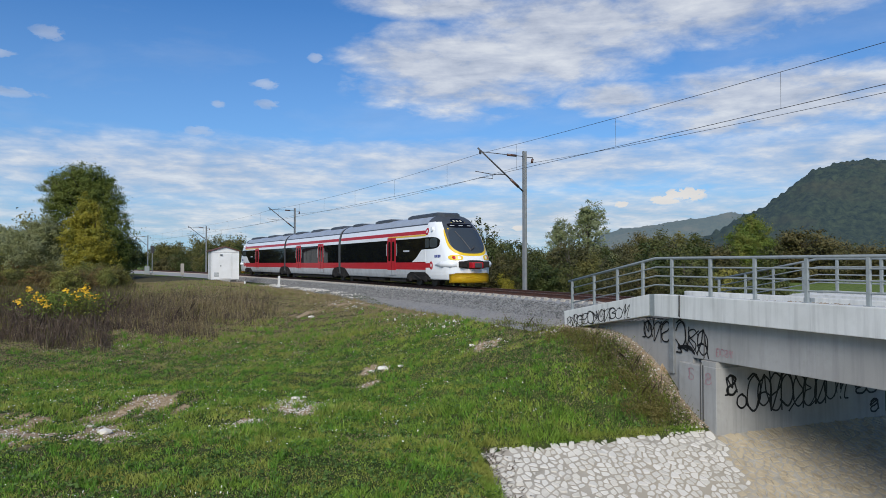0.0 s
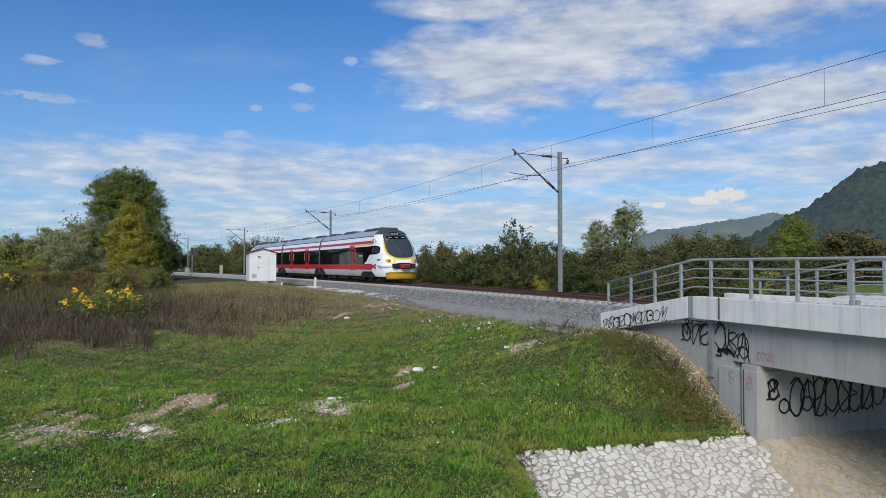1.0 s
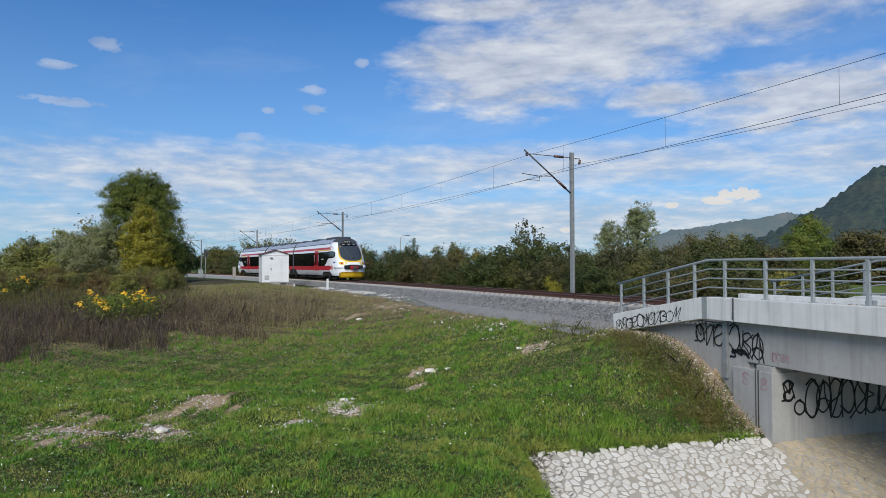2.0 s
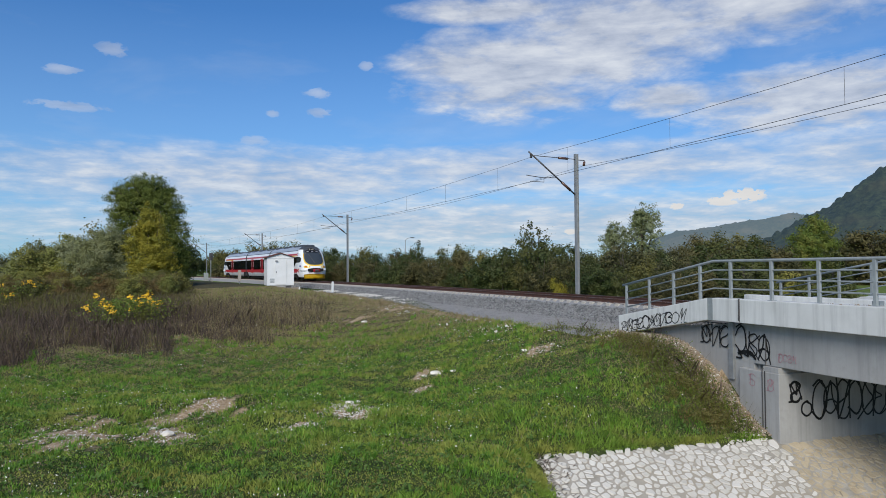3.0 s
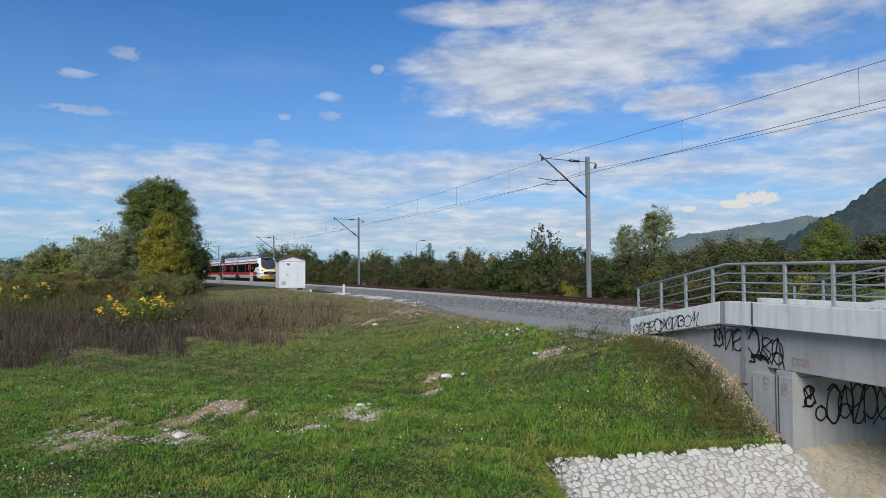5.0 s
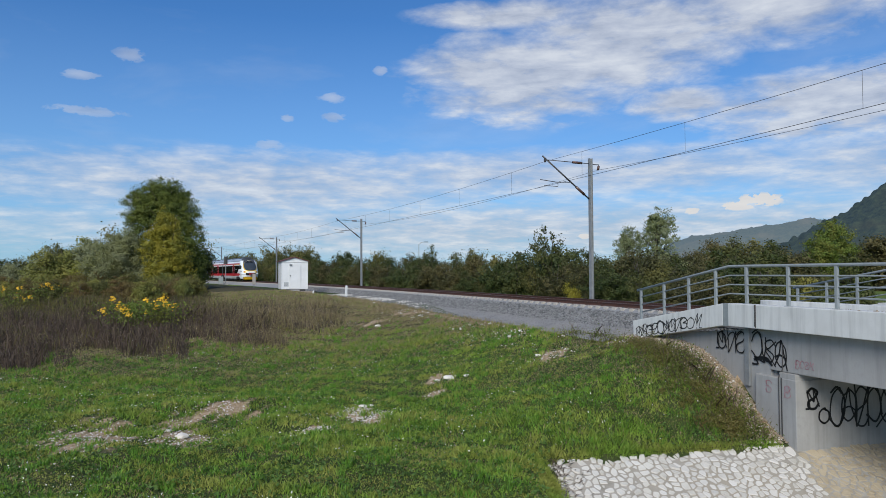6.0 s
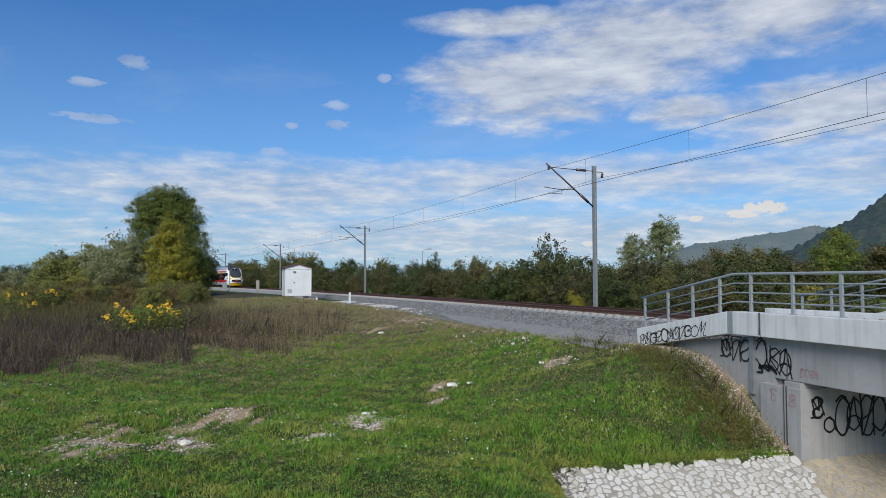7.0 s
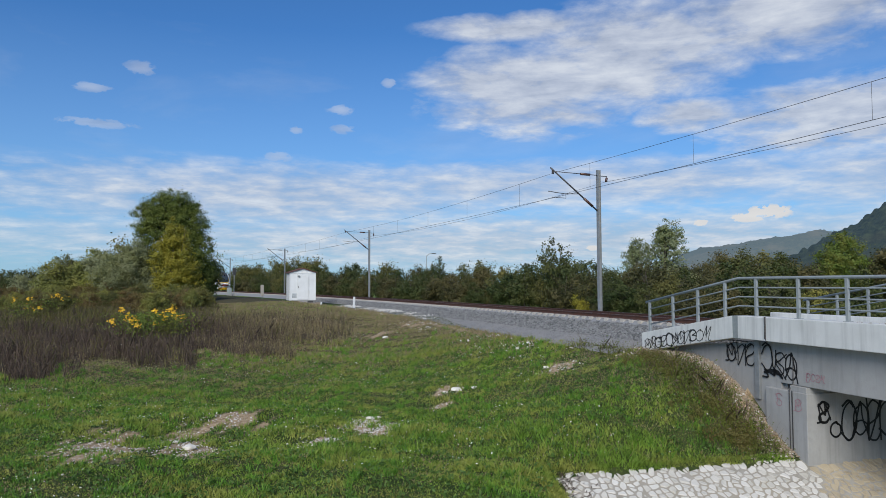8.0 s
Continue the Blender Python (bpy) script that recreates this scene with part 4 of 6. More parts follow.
def roof_pod(car, s0, s1, height, label):
    """A low dark roof fairing with sloping ends."""
    bm = bmesh.new()
    rings = []
    for s, h, w in ((s0, 0.0, 0.55), (s0 + 0.35, height * 0.8, 0.75), (s0 + 0.7, height, 0.8), (s1 - 0.7, height, 0.8), (s1 - 0.35, height * 0.8, 0.75), (s1, 0.0, 0.55)):
        rings.append([bm.verts.new((x * w, s, 3.80 + (0.2 + h) * z)) for x, z in ((-1, 0), (-0.95, 0.75), (-0.75, 1.0), (0.75, 1.0), (0.95, 0.75), (1, 0))])
    for a, b in zip(rings, rings[1:]):
        for i in range(5):
            bm.faces.new((a[i], a[i + 1], b[i + 1], b[i]))
    bm.faces.new(rings[0][::-1])
    bm.faces.new(rings[-1])
    bmesh.ops.recalc_face_normals(bm, faces=bm.faces)
    part("roof_unit", bm, T_DARK, car, label)


def windows(car, spans, side):
    for s0, s1 in spans:
        n = max(1, round((s1 - s0) / 1.75))
        for i in range(n):
            a, b = s0 + (s1 - s0) * i / n + 0.03, s0 + (s1 - s0) * (i + 1) / n - 0.03
            part("window_pane", side_panel("window_pane", [((a + b) / 2 + p * (b - a) / 2, z) for p, z in rounded(-1, 1, 1.42, 2.5, 14.0, 24)], side, 0.008, T_PANE), None, car)


def build_end_car(spins):
    car = tagged(new("railcar"), "white, red and black end car with a yellow-framed driver's cab", "railcar", group="cars of the train")
    body = part("car_body", shell(END_LEN - 0.25, True), None, car)
    # nose
    part("windscreen_surround", nose_patch("windscreen_surround", rounded(-1.28, 1.28, 1.57, 3.50, 3.1, 56, 0.88), 0.010, T_YELLOW), None, body, "yellow surround of the windscreen")
    part("windscreen_frame", nose_patch("windscreen_frame", rounded(-1.205, 1.205, 1.70, 3.92, 3.1, 56, 0.83), 0.020, T_DARK), None, body, "dark frame of the windscreen")
    part("windscreen", nose_patch("windscreen", rounded(-1.10, 1.10, 1.78, 3.16, 3.4, 56, 0.90), 0.030, T_SCREEN), None, body, "curved dark windscreen")
    part("destination_display", nose_patch("destination_display", rounded(-0.82, 0.82, 3.16, 3.42, 5.0, 32), 0.036, T_BLACK), None, body, "dark destination display")
    part("top_lamp_panel", nose_patch("top_lamp_panel", rounded(-0.5, 0.5, 3.46, 3.72, 3.0, 32, 0.7), 0.036, T_BLACK), None, body, "black lamp panel")
    for x in (-0.22, 0.0, 0.22):
        part("top_lamp", nose_patch("top_lamp", rounded(x - 0.07, x + 0.07, 3.52, 3.62, 2.0, 16), 0.044, T_LAMP, 3), None, body, "small round white lamp")
    for x in (-0.55, 0.0, 0.55):
        part("display_bar", nose_patch("display_bar", rounded(x - 0.14, x + 0.14, 3.27, 3.31, 6.0, 16), 0.042, T_GREY, 2), None, body, "faint lettering as a plain bar")
    for side in (-1, 1):
        part("headlight_housing", nose_patch("headlight_housing", [(side * 0.98 + x * (1.0 if side > 0 else -1.0), z) for x, z in rounded(-0.34, 0.34, 1.33, 1.63, 2.4, 28)], 0.022, T_YELLOW, 5), None, body, "yellow headlight surround")
        for o, mat in ((-0.10, T_LAMP), (0.14, T_REDLAMP)):
            part("headlight", nose_patch("headlight", rounded(side * (0.95 + o) - 0.085, side * (0.95 + o) + 0.085, 1.39, 1.57, 2.0, 18), 0.034, mat, 4), None, body, "round lamp in the nose")
    # a black panel on the nose stands for the shaded coupler recess
    part("coupler_opening", nose_patch("coupler_opening", rounded(-0.85, 0.85, 0.86, 1.34, 3.0, 40, 0.85), 0.02, T_UNDER), None, body, "black panel standing for the shaded opening of the coupler")
    bm = box_bm(-0.34, 0.34, -0.42, 0.2, 0.90, 1.22, 0.05)
    part("coupler_cover", bm, T_RED, body, "faded red coupler cover")
    part("coupler_head", box_bm(-0.22, 0.22, -0.5, -0.38, 0.93, 1.18, 0.03), M_DARKSTEEL, body)
    for side in (-1, 1):
        part("buffer_arm", box_bm(side * 0.72 - 0.2, side * 0.72 + 0.2, -0.12, 0.5, 0.94, 1.28, 0.06), T_UNDER, body, "black bumper block")
        part("bumper_lip", tube_bm([(side * 0.92, 0.26, 1.1), (side * 1.22, 0.55, 1.12), (side * 1.40, 1.15, 1.12), (side * 1.44, 2.0, 1.08)], 0.16, 10, radii=[0.15, 0.2, 0.19, 0.03]), T_WHITE, body, "white bumper lip", True)
    plow = bmesh.new()
    rows = []
    for z, lift in ((0.10, 0.0), (0.22, -0.08), (0.42, -0.06), (0.64, -0.02)):
        rows.append([plow.verts.new((x, -0.06 + lift + 0.75 * (abs(x) / 1.3) ** 2.8, z)) for x in np.linspace(-1.28, 1.28, 21)])
    for a, b in zip(rows, rows[1:]):
        for i in range(20):
            plow.faces.new((a[i], a[i + 1], b[i + 1], b[i]))
    bmesh.ops.solidify(plow, geom=plow.faces[:], thickness=0.04)
    part("snow_plough", plow, T_YELLOW, car, "yellow track clearer", True)
    wiper = tube_bm([(-0.05, nose_s(0, 1.9) - 0.05, 1.9), (-0.35, nose_s(-0.35, 2.5) - 0.06, 2.5), (-0.6, nose_s(-0.6, 2.95) - 0.06, 2.95)], 0.022, 6)
    part("wiper", wiper, M_DARKSTEEL, body, "black windscreen wiper")
    part("wiper_arm", tube_bm([(-0.05, nose_s(0, 1.9) - 0.05, 1.9), (0.2, nose_s(0.2, 2.05) - 0.05, 2.05)], 0.05, 6), M_DARKSTEEL, body)
    # black front roof
    bm = bmesh.new()
    rows = []
    for s in np.linspace(0.9, 3.35, 16):
        row = []
        for a in np.linspace(-1, 1, 17):
            z = 4.03 - 0.52 * abs(a) ** 1.6
            zt = float(np.interp(s, NOSE_S, NOSE_Z))
            z = min(z, zt)
            x = a * min(half_w(max(z, 3.51)), 1.26)
            lim = skin_x(s, z)
            row.append(bm.verts.new((math.copysign(min(abs(x), lim + 0.012), x), s - 0.008, z + 0.008)))
        rows.append(row)
    for a, b in zip(rows, rows[1:]):
        for i in range(16):
            bm.faces.new((a[i], a[i + 1], b[i + 1], b[i]))
    part("front_roof", bm, T_DARK, car, "dark front roof cowl", True)
    roof_pod(car, 2.7, 7.7, 0.13, "long dark roof fairing")
    roof_pod(car, 9.8, 13.4, 0.12, "dark roof equipment")
    roof_pod(car, 15.5, 18.2, 0.12, "dark roof equipment")
    for side in (-1, 1):
        part("cab_window", side_panel("cab_window", [(s, z) for s, z in rounded(1.45, 4.6, 1.98, 2.66, 3.0, 36)], side, 0.006, T_BLACK), None, car, "black cab side window")
        part("cab_pane", side_panel("cab_pane", rounded(1.75, 2.75, 2.06, 2.58, 3.4, 28), side, 0.014, T_SCREEN), None, car, "cab side pane")
        part("cab_pane", side_panel("cab_pane", rounded(2.85, 3.35, 2.06, 2.58, 8.0, 28), side, 0.014, T_SCREEN), None, car, "cab side pane")
        part("white_wedge", side_panel("white_wedge", [(3.28, 1.26), (5.2, 1.24), (4.55, 1.5), (3.85, 1.95), (3.28, 1.98)], side, 0.012, T_WHITE), None, car, "white wedge behind the cab")
        part("red_stripe_end", side_panel("red_stripe_end", rounded(2.35, 2.75, 0.82, 1.28, 2.2, 24), side, 0.012, T_RED), None, car, "round red end of the stripe")
        part("red_stripe", grid_panel("red_stripe", 2.6, 4.4, 0.92, 1.18, side, 0.008, T_RED), None, car)
        part("stripe_ring", side_panel("stripe_ring", rounded(2.48, 2.62, 0.95, 1.15, 2.0, 18), side, 0.02, T_WHITE), None, car)
        part("red_stripe_end", side_panel("red_stripe_end", rounded(2.95, 3.35, 2.78, 3.2, 2.2, 24), side, 0.012, T_RED), None, car, "round red end of the upper stripe")
        part("stripe_ring", side_panel("stripe_ring", rounded(3.08, 3.22, 2.9, 3.08, 2.0, 18), side, 0.02, T_WHITE), None, car)
        part("yellow_line", grid_panel("yellow_line", 3.3, 9.0, 2.74, 2.84, side, 0.006, T_YELLOW), None, car, "thin yellow line")
        for i in range(4):
            part("blue_mark", grid_panel("blue_mark", 1.36 + 0.2 * i, 1.50 + 0.2 * i, 1.50 - 0.02 * (i % 2), 1.64, side, 0.012, T_BLUE), None, car, "dark blue operator's mark as plain bars")
        part("camera_dome", tube_bm([(side * 1.25, 2.45, 3.1), (side * 1.48, 2.45, 3.1)], 0.12, 12), T_WHITE, car, "white lamp housing")
        part("number_bar", grid_panel("number_bar", 5.6, 6.5, 1.86, 1.96, side, 0.013, T_GREY), None, car, "pale number as a plain bar")
        add_door(car, 8.4, side)
        windows(car, ((5.3, 7.55), (9.3, 18.3)), side)
        # dark panels on the skirt stand for the shade in the bogie openings
        part("bogie_opening", side_panel("bogie_opening", [(2.8, 0.24), (6.2, 0.24), (5.9, 0.50), (5.4, 0.66), (3.4, 0.66), (3.0, 0.5)], side, 0.04, T_UNDER), None, car, "dark panel standing for the shaded opening over the bogie")
        part("bogie_opening", side_panel("bogie_opening", [(16.8, 0.24), (18.64, 0.24), (18.64, 0.9), (17.7, 0.84), (17.2, 0.6)], side, 0.04, T_UNDER), None, car, "dark panel standing for the shaded opening over the bogie")
    add_bogie(car, 4.4, spins)
    # boxes drawn down low so the gap under the skirt reads as shadow
    for s0, s1 in ((6.6, 9.2), (10.2, 13.0), (13.6, 16.4)):
        part("underfloor_box", box_bm(-1.22, 1.22, s0, s1, 0.02, 0.4, 0.04), T_UNDER, car, "dark underfloor equipment, deepened to stand for the shadow below")
    return car


def build_mid_car(spins):
    car = tagged(new("railcar"), "white, red and black middle car with two red doors", "railcar", group="cars of the train")
    me = shell(MID_LEN - 0.5, False)
    body = part("car_body", me, None, car)
    for side in (-1, 1):
        for s in (4.4, 10.8):
            add_door(car, s, side)
        windows(car, ((0.5, 3.5), (5.3, 9.9), (11.7, 14.7)), side)
        for s, o in ((0.0, 1), (15.2, -1)):
            # dark end panels, again painted shade in place of open bogie recesses
            part("bogie_opening", side_panel("bogie_opening", [(s, 0.24), (s + o * 1.75, 0.24), (s + o * 1.4, 0.6), (s + o * 0.9, 0.84), (s, 0.9)], side, 0.04, T_UNDER), None, car, "dark panel standing for the shaded opening over the bogie")
    for s in (-0.25, 15.45):
        part("gangway", box_bm(-1.12, 1.12, s - 0.27, s + 0.27, 0.7, 3.6, 0.06), T_UNDER, car, "black folded gangway")
        add_bogie(car, s, spins)
    roof_pod(car, 0.4, 4.2, 0.12, "dark roof equipment")
    roof_pod(car, 6.2, 9.6, 0.12, "dark roof equipment")
    roof_pod(car, 11.6, 14.6, 0.12, "dark roof equipment")
    # reaches low as well, in place of the shadow under the car
    part("underfloor_box", box_bm(-1.22, 1.22, 2.2, 13.0, 0.02, 0.4, 0.04), T_UNDER, car, "dark underfloor equipment, deepened to stand for the shadow below")
    return car


SPEED, NOSE_START = 16.2, 33.65
END_SPINS, MID_SPINS, REAR_SPINS = [], [], []
TRAIN = [build_end_car(END_SPINS), build_mid_car(MID_SPINS), build_end_car(REAR_SPINS)]
# the bodies ride on their springs above the bogies
for car in TRAIN:
    for o in car.children_recursive:
        if o.name.split(".")[0] not in ("bogie", "side_frame", "axle_box", "damper", "wheelset"):
            o.data.transform(Matrix.Translation((0, 0, 0.16)) @ Matrix.Diagonal((1, 1, 1.03, 1)))


def car_pose(y0, y1, back=False):
    """A car whose ends stand over the track at y0 and y1."""
    a, b = Vector((track_x(y0), y0, 0)), Vector((track_x(y1), y1, 0))
    d = (b - a).normalized()
    turn = -math.degrees(math.atan2(d.x, d.y))
    return pose(b.x, b.y, 0, 0, 0, turn + 180) if back else pose(a.x, a.y, 0, 0, 0, turn)


def move_train():
    rows = [[], [], []]
    for i in range(33):
        t = i * 0.25
        y = NOSE_START + SPEED * t
        rows[0].append((t, car_pose(y, y + END_LEN)))
        rows[1].append((t, car_pose(y + END_LEN + 0.25, y + END_LEN + MID_LEN - 0.25)))
        y2 = y + END_LEN + MID_LEN
        rows[2].append((t, car_pose(y2, y2 + END_LEN, True)))
    for car, r in zip(TRAIN, rows):
        walk(car, r)
    for spins, sign in ((END_SPINS, 1), (MID_SPINS, 1), (REAR_SPINS, -1)):
        for wheels, s in spins:
            turns = [(i / FPS, pose(0, s, 0.41, -sign * math.degrees(SPEED * i / FPS / 0.41), 0, 0)) for i in range(0, 241)]
            walk(wheels, turns)


# ---- overhead line ----
POLES = [-13.0, 33.0, 79.0, 124.0, 171.0, 217.0]
REACH = 2.9


def pole_frame(y):
    d = track_dir(y)
    return Matrix.Translation((track_x(y) + REACH * d.y, y - REACH * d.x, 0)) @ pose(0, 0, 0, 0, 0, -math.degrees(math.atan2(d.x, d.y)))


M_INSUL = material("brown_insulator", (0.10, 0.05, 0.035), 0.3)


def build_pole():
    p = tagged(new("catenary_mast"), "grey steel overhead line mast with a bracket arm", "mast", group="masts beside the track")
    bm = bmesh.new()
    for x in (-0.09, 0.09):
        box_bm(x - 0.012, x + 0.012, -0.085, 0.085, -1.0, 7.75, bm=bm)
    box_bm(-0.085, 0.085, -0.01, 0.01, -1.0, 7.75, bm=bm)
    part("mast", bm, M_POLE, p, "grey steel section mast")
    part("foot", box_bm(-0.35, 0.35, -0.35, 0.35, -1.3, -0.55, 0.04), M_CONC2, p, "concrete foot")
    part("strut", tube_bm([(-0.09, 0, 5.45), (-3.05, 0, 7.72)], 0.045, 8), M_DARKSTEEL, p, "slanting bracket tube", True)
    part("strut_insulator", tube_bm([(-0.4, 0, 5.69), (-0.95, 0, 6.11)], 0.075, 8), M_INSUL, p, "ribbed insulator", True)
    part("stay", tube_bm([(-0.09, 0, 7.45), (-2.75, 0, 7.52)], 0.022, 6), M_DARKSTEEL, p, "thin top stay", True)
    part("stay_insulator", tube_bm([(-0.55, 0, 7.46), (-1.15, 0, 7.475)], 0.07, 8), M_INSUL, p, "ribbed insulator", True)
    part("registration_arm", tube_bm([(-1.25, 0, 6.35), (-2.2, 0, 6.32), (-3.2, 0, 6.42)], 0.022, 6), M_DARKSTEEL, p, "registration arm", True)
    part("steady_arm", tube_bm([(-2.1, 0, 6.3), (-2.1, 0, 6.08), (-2.95, 0, 6.1)], 0.018, 6), M_DARKSTEEL, p, "steady arm", True)
    part("messenger_clamp", box_bm(-2.95, -2.85, -0.05, 0.05, 7.38, 7.60, 0.01), M_DARKSTEEL, p)
    part("feeder_bracket", tube_bm([(0.09, 0, 7.42), (0.55, 0, 7.42), (0.55, 0, 7.32)], 0.025, 6), M_DARKSTEEL, p, "feeder bracket")
    part("feeder_insulator", tube_bm([(0.55, 0, 7.34), (0.5, 0, 7.12)], 0.07, 8), M_INSUL, p, "brown insulator", True)
    return p


first = build_pole()
first.matrix_world = pole_frame(POLES[1])
for y in (POLES[0], *POLES[2:]):
    copy_thing(first, pole_frame(y))


def wire_line(ya, yb, off, z, sag, n=24):
    a, b = pole_frame(ya) @ Vector((off, 0, z)), pole_frame(yb) @ Vector((off, 0, z))
    return [a.lerp(b, i / n) - Vector((0, 0, 4 * sag * (i / n) * (1 - i / n))) for i in range(n + 1)]


def build_wires():
    for name, off, z, sag, r, label in (("messenger_wire", -2.9, 7.42, 0.30, 0.009, "thin dark messenger wire of the overhead line"),
                                        ("contact_wire", -2.9, 6.06, 0.04, 0.010, "thin dark contact wire over the track"),
                                        ("feeder_wire", 0.52, 7.12, 0.48, 0.009, "thin dark feeder wire along the masts")):
        wire = tagged(new(name), label, "wire", group="overhead wires")
        for ya, yb in zip(POLES, POLES[1:]):
            part("span", tube_bm(wire_line(ya, yb, off, z, sag), r, 5), M_WIRE, wire, smooth=True)
            if name == "messenger_wire":
                low = wire_line(ya, yb, -2.9, 6.06, 0.04, 24)
                top = wire_line(ya, yb, -2.9, 7.42, 0.30, 24)
                for i in (2, 6, 10, 14, 18, 22):
                    part("dropper", tube_bm([top[i], low[i]], 0.007, 4), M_WIRE, wire)


build_wires()


# ---- trackside things ----
def build_hut(x, y, z):
    h = tagged(new("relay_hut"), "white sheet-metal relay hut with a brown-red gable roof", "hut")
    w, d = 2.05, 2.1
    part("wall_panel", box_bm(-w / 2, w / 2, 0, d, 0.12, 2.35, 0.02), M_WHITE, h, "white wall panels")
    part("plinth", box_bm(-w / 2 + 0.06, w / 2 - 0.06, 0.05, d - 0.05, -0.3, 0.12), M_CONC2, h, "concrete plinth")
    for x0 in (-0.62, 0.62):
        part("foot", box_bm(x0 - 0.22, x0 + 0.22, -0.1, 0.3, -0.3, 0.1, 0.02), M_DARKSTEEL, h, "dark foot")
    bm = prism_bm([(-w / 2 - 0.06, 2.35), (w / 2 + 0.06, 2.35), (0, 2.68)], d, Matrix.Translation((0, 0.0, 0)))
    bmesh.ops.recalc_face_normals(bm, faces=bm.faces)
    part("gable", bm, M_WHITE, h, "white gable")
    for side in (-1, 1):
        outline = [(0, 2.69), (side * (w / 2 + 0.14), 2.34), (side * (w / 2 + 0.14), 2.39), (0, 2.75)]
        bm = prism_bm(outline, d + 0.24, Matrix.Translation((0, -0.12, 0)))
        bmesh.ops.recalc_face_normals(bm, faces=bm.faces)
        part("roof_sheet", bm, M_ROOFRED, h, "brown-red roof sheet")
    part("eaves_strip", box_bm(-w / 2 - 0.03, w / 2 + 0.03, -0.03, 0.0, 2.28, 2.36, 0.005), M_WHITE, h)
    door = part("door", box_bm(-0.42, 0.45, -0.025, 0.0, 0.2, 2.16, 0.006), M_WHITE, h, "white metal door")
    part("door_lock", box_bm(-0.38, -0.31, -0.045, -0.02, 1.15, 1.25, 0.005), M_DARKSTEEL, door, "black lock")
    part("wall_lamp", box_bm(-0.42, -0.24, -0.12, 0.0, 2.02, 2.14, 0.02), M_POLE, h, "small wall lamp")
    part("vent", box_bm(-0.85, -0.48, -0.012, 0.0, 0.35, 0.68, 0.004), M_GALV, h, "grey vent grille")
    for i in range(5):
        part("vent_slat", box_bm(-0.83, -0.5, -0.018, -0.010, 0.39 + 0.06 * i, 0.41 + 0.06 * i), M_WHITE, h)
    for x0 in (-w / 2, -0.46, 0.5, w / 2):
        part("seam", box_bm(x0 - 0.03, x0 + 0.03, -0.014, 0.0, 0.12, 2.33, 0.004), M_WHITE, h)
    for i in range(3):
        part("seam", box_bm(-w / 2 - 0.012, -w / 2, 0.3 + 0.75 * i, 0.36 + 0.75 * i, 0.12, 2.33, 0.004), M_GALV, h)
    h.matrix_world = pose(x, y, z, 0, 0, -1) @ Matrix.Scale(1.29, 4)
    part_pad = box_bm(-1.5, 1.5, -0.5, 3.0, -0.7, -0.06, 0.05)
    part("pad", part_pad, M_DIRT, h, "rubble pad under the hut")
    return h


build_hut(12.9, 73.0, -0.43)


def build_post(x, y, z, h, w, name, label):
    p = tagged(new(name), label, "marker")
    part("shaft", box_bm(-w / 2, w / 2, -w / 2, w / 2, -0.4, h - 0.06, 0.015), M_WHITE, p)
    part("cap", box_bm(-w / 2 + 0.02, w / 2 - 0.02, -w / 2 + 0.02, w / 2 - 0.02, h - 0.06, h, 0.015), M_WHITE, p)
    p.matrix_world = pose(x, y, z, 2, 1, 8)


build_post(15.6, 62.0, -0.75, 1.0, 0.17, "marker_post", "white concrete marker post beside the ballast")
build_post(12.4, 61.0, -0.7, 0.55, 0.12, "marker_post", "short grey marker post in rubble beside the track")
build_post(10.6, 140.0, -0.6, 0.9, 0.16, "marker_post", "small white marker post beside the track")


def build_board(x, y, z):
    b = tagged(new("track_sign"), "narrow weathered pale trackside board on a post", "sign")
    part("post", tube_bm([(0, 0, -0.4), (0, 0, 2.0)], 0.04, 8), M_POLE, b)
    part("board", box_bm(-0.22, 0.22, -0.06, -0.03, 0.55, 2.05, 0.01), M_SLEEPER, b, "weathered pale board")
    b.matrix_world = pose(x, y, z)


build_board(11.9, 99.0, -0.7)


def build_signal(x, y, z):
    s = tagged(new("railway_signal"), "grey railway light signal with a dark oval head", "signal")
    part("mast", tube_bm([(0, 0, -0.3), (0, 0, 4.0)], 0.07, 10), M_POLE, s)
    head = part("head", box_bm(-0.32, 0.32, -0.08, 0.1, 3.7, 5.1, 0.1), M_DARKSTEEL, s, "dark signal head")
    for zz in (4.15, 4.6):
        part("lens", tube_bm([(0, -0.2, zz), (0, -0.05, zz)], 0.14, 12), M_DARKSTEEL, head)
    part("base", box_bm(-0.35, 0.35, -0.35, 0.35, -0.5, 0.1, 0.03), M_CONC2, s, "concrete base")
    s.matrix_world = pose(x, y, z)
    c = tagged(new("switch_cabinet"), "small light grey trackside switch cabinet", "cabinet")
    part("case", box_bm(-0.4, 0.4, -0.25, 0.25, 0.1, 1.35, 0.03), M_GALV, c)
    part("door", box_bm(-0.36, 0.36, -0.27, -0.25, 0.15, 1.3, 0.01), M_GALV, c, "cabinet door")
    part("foot", box_bm(-0.42, 0.42, -0.27, 0.27, -0.5, 0.1, 0.02), M_CONC2, c)
    c.matrix_world = pose(x - 0.9, y - 0.6, z)


build_signal(11.2, 136.0, -0.5)


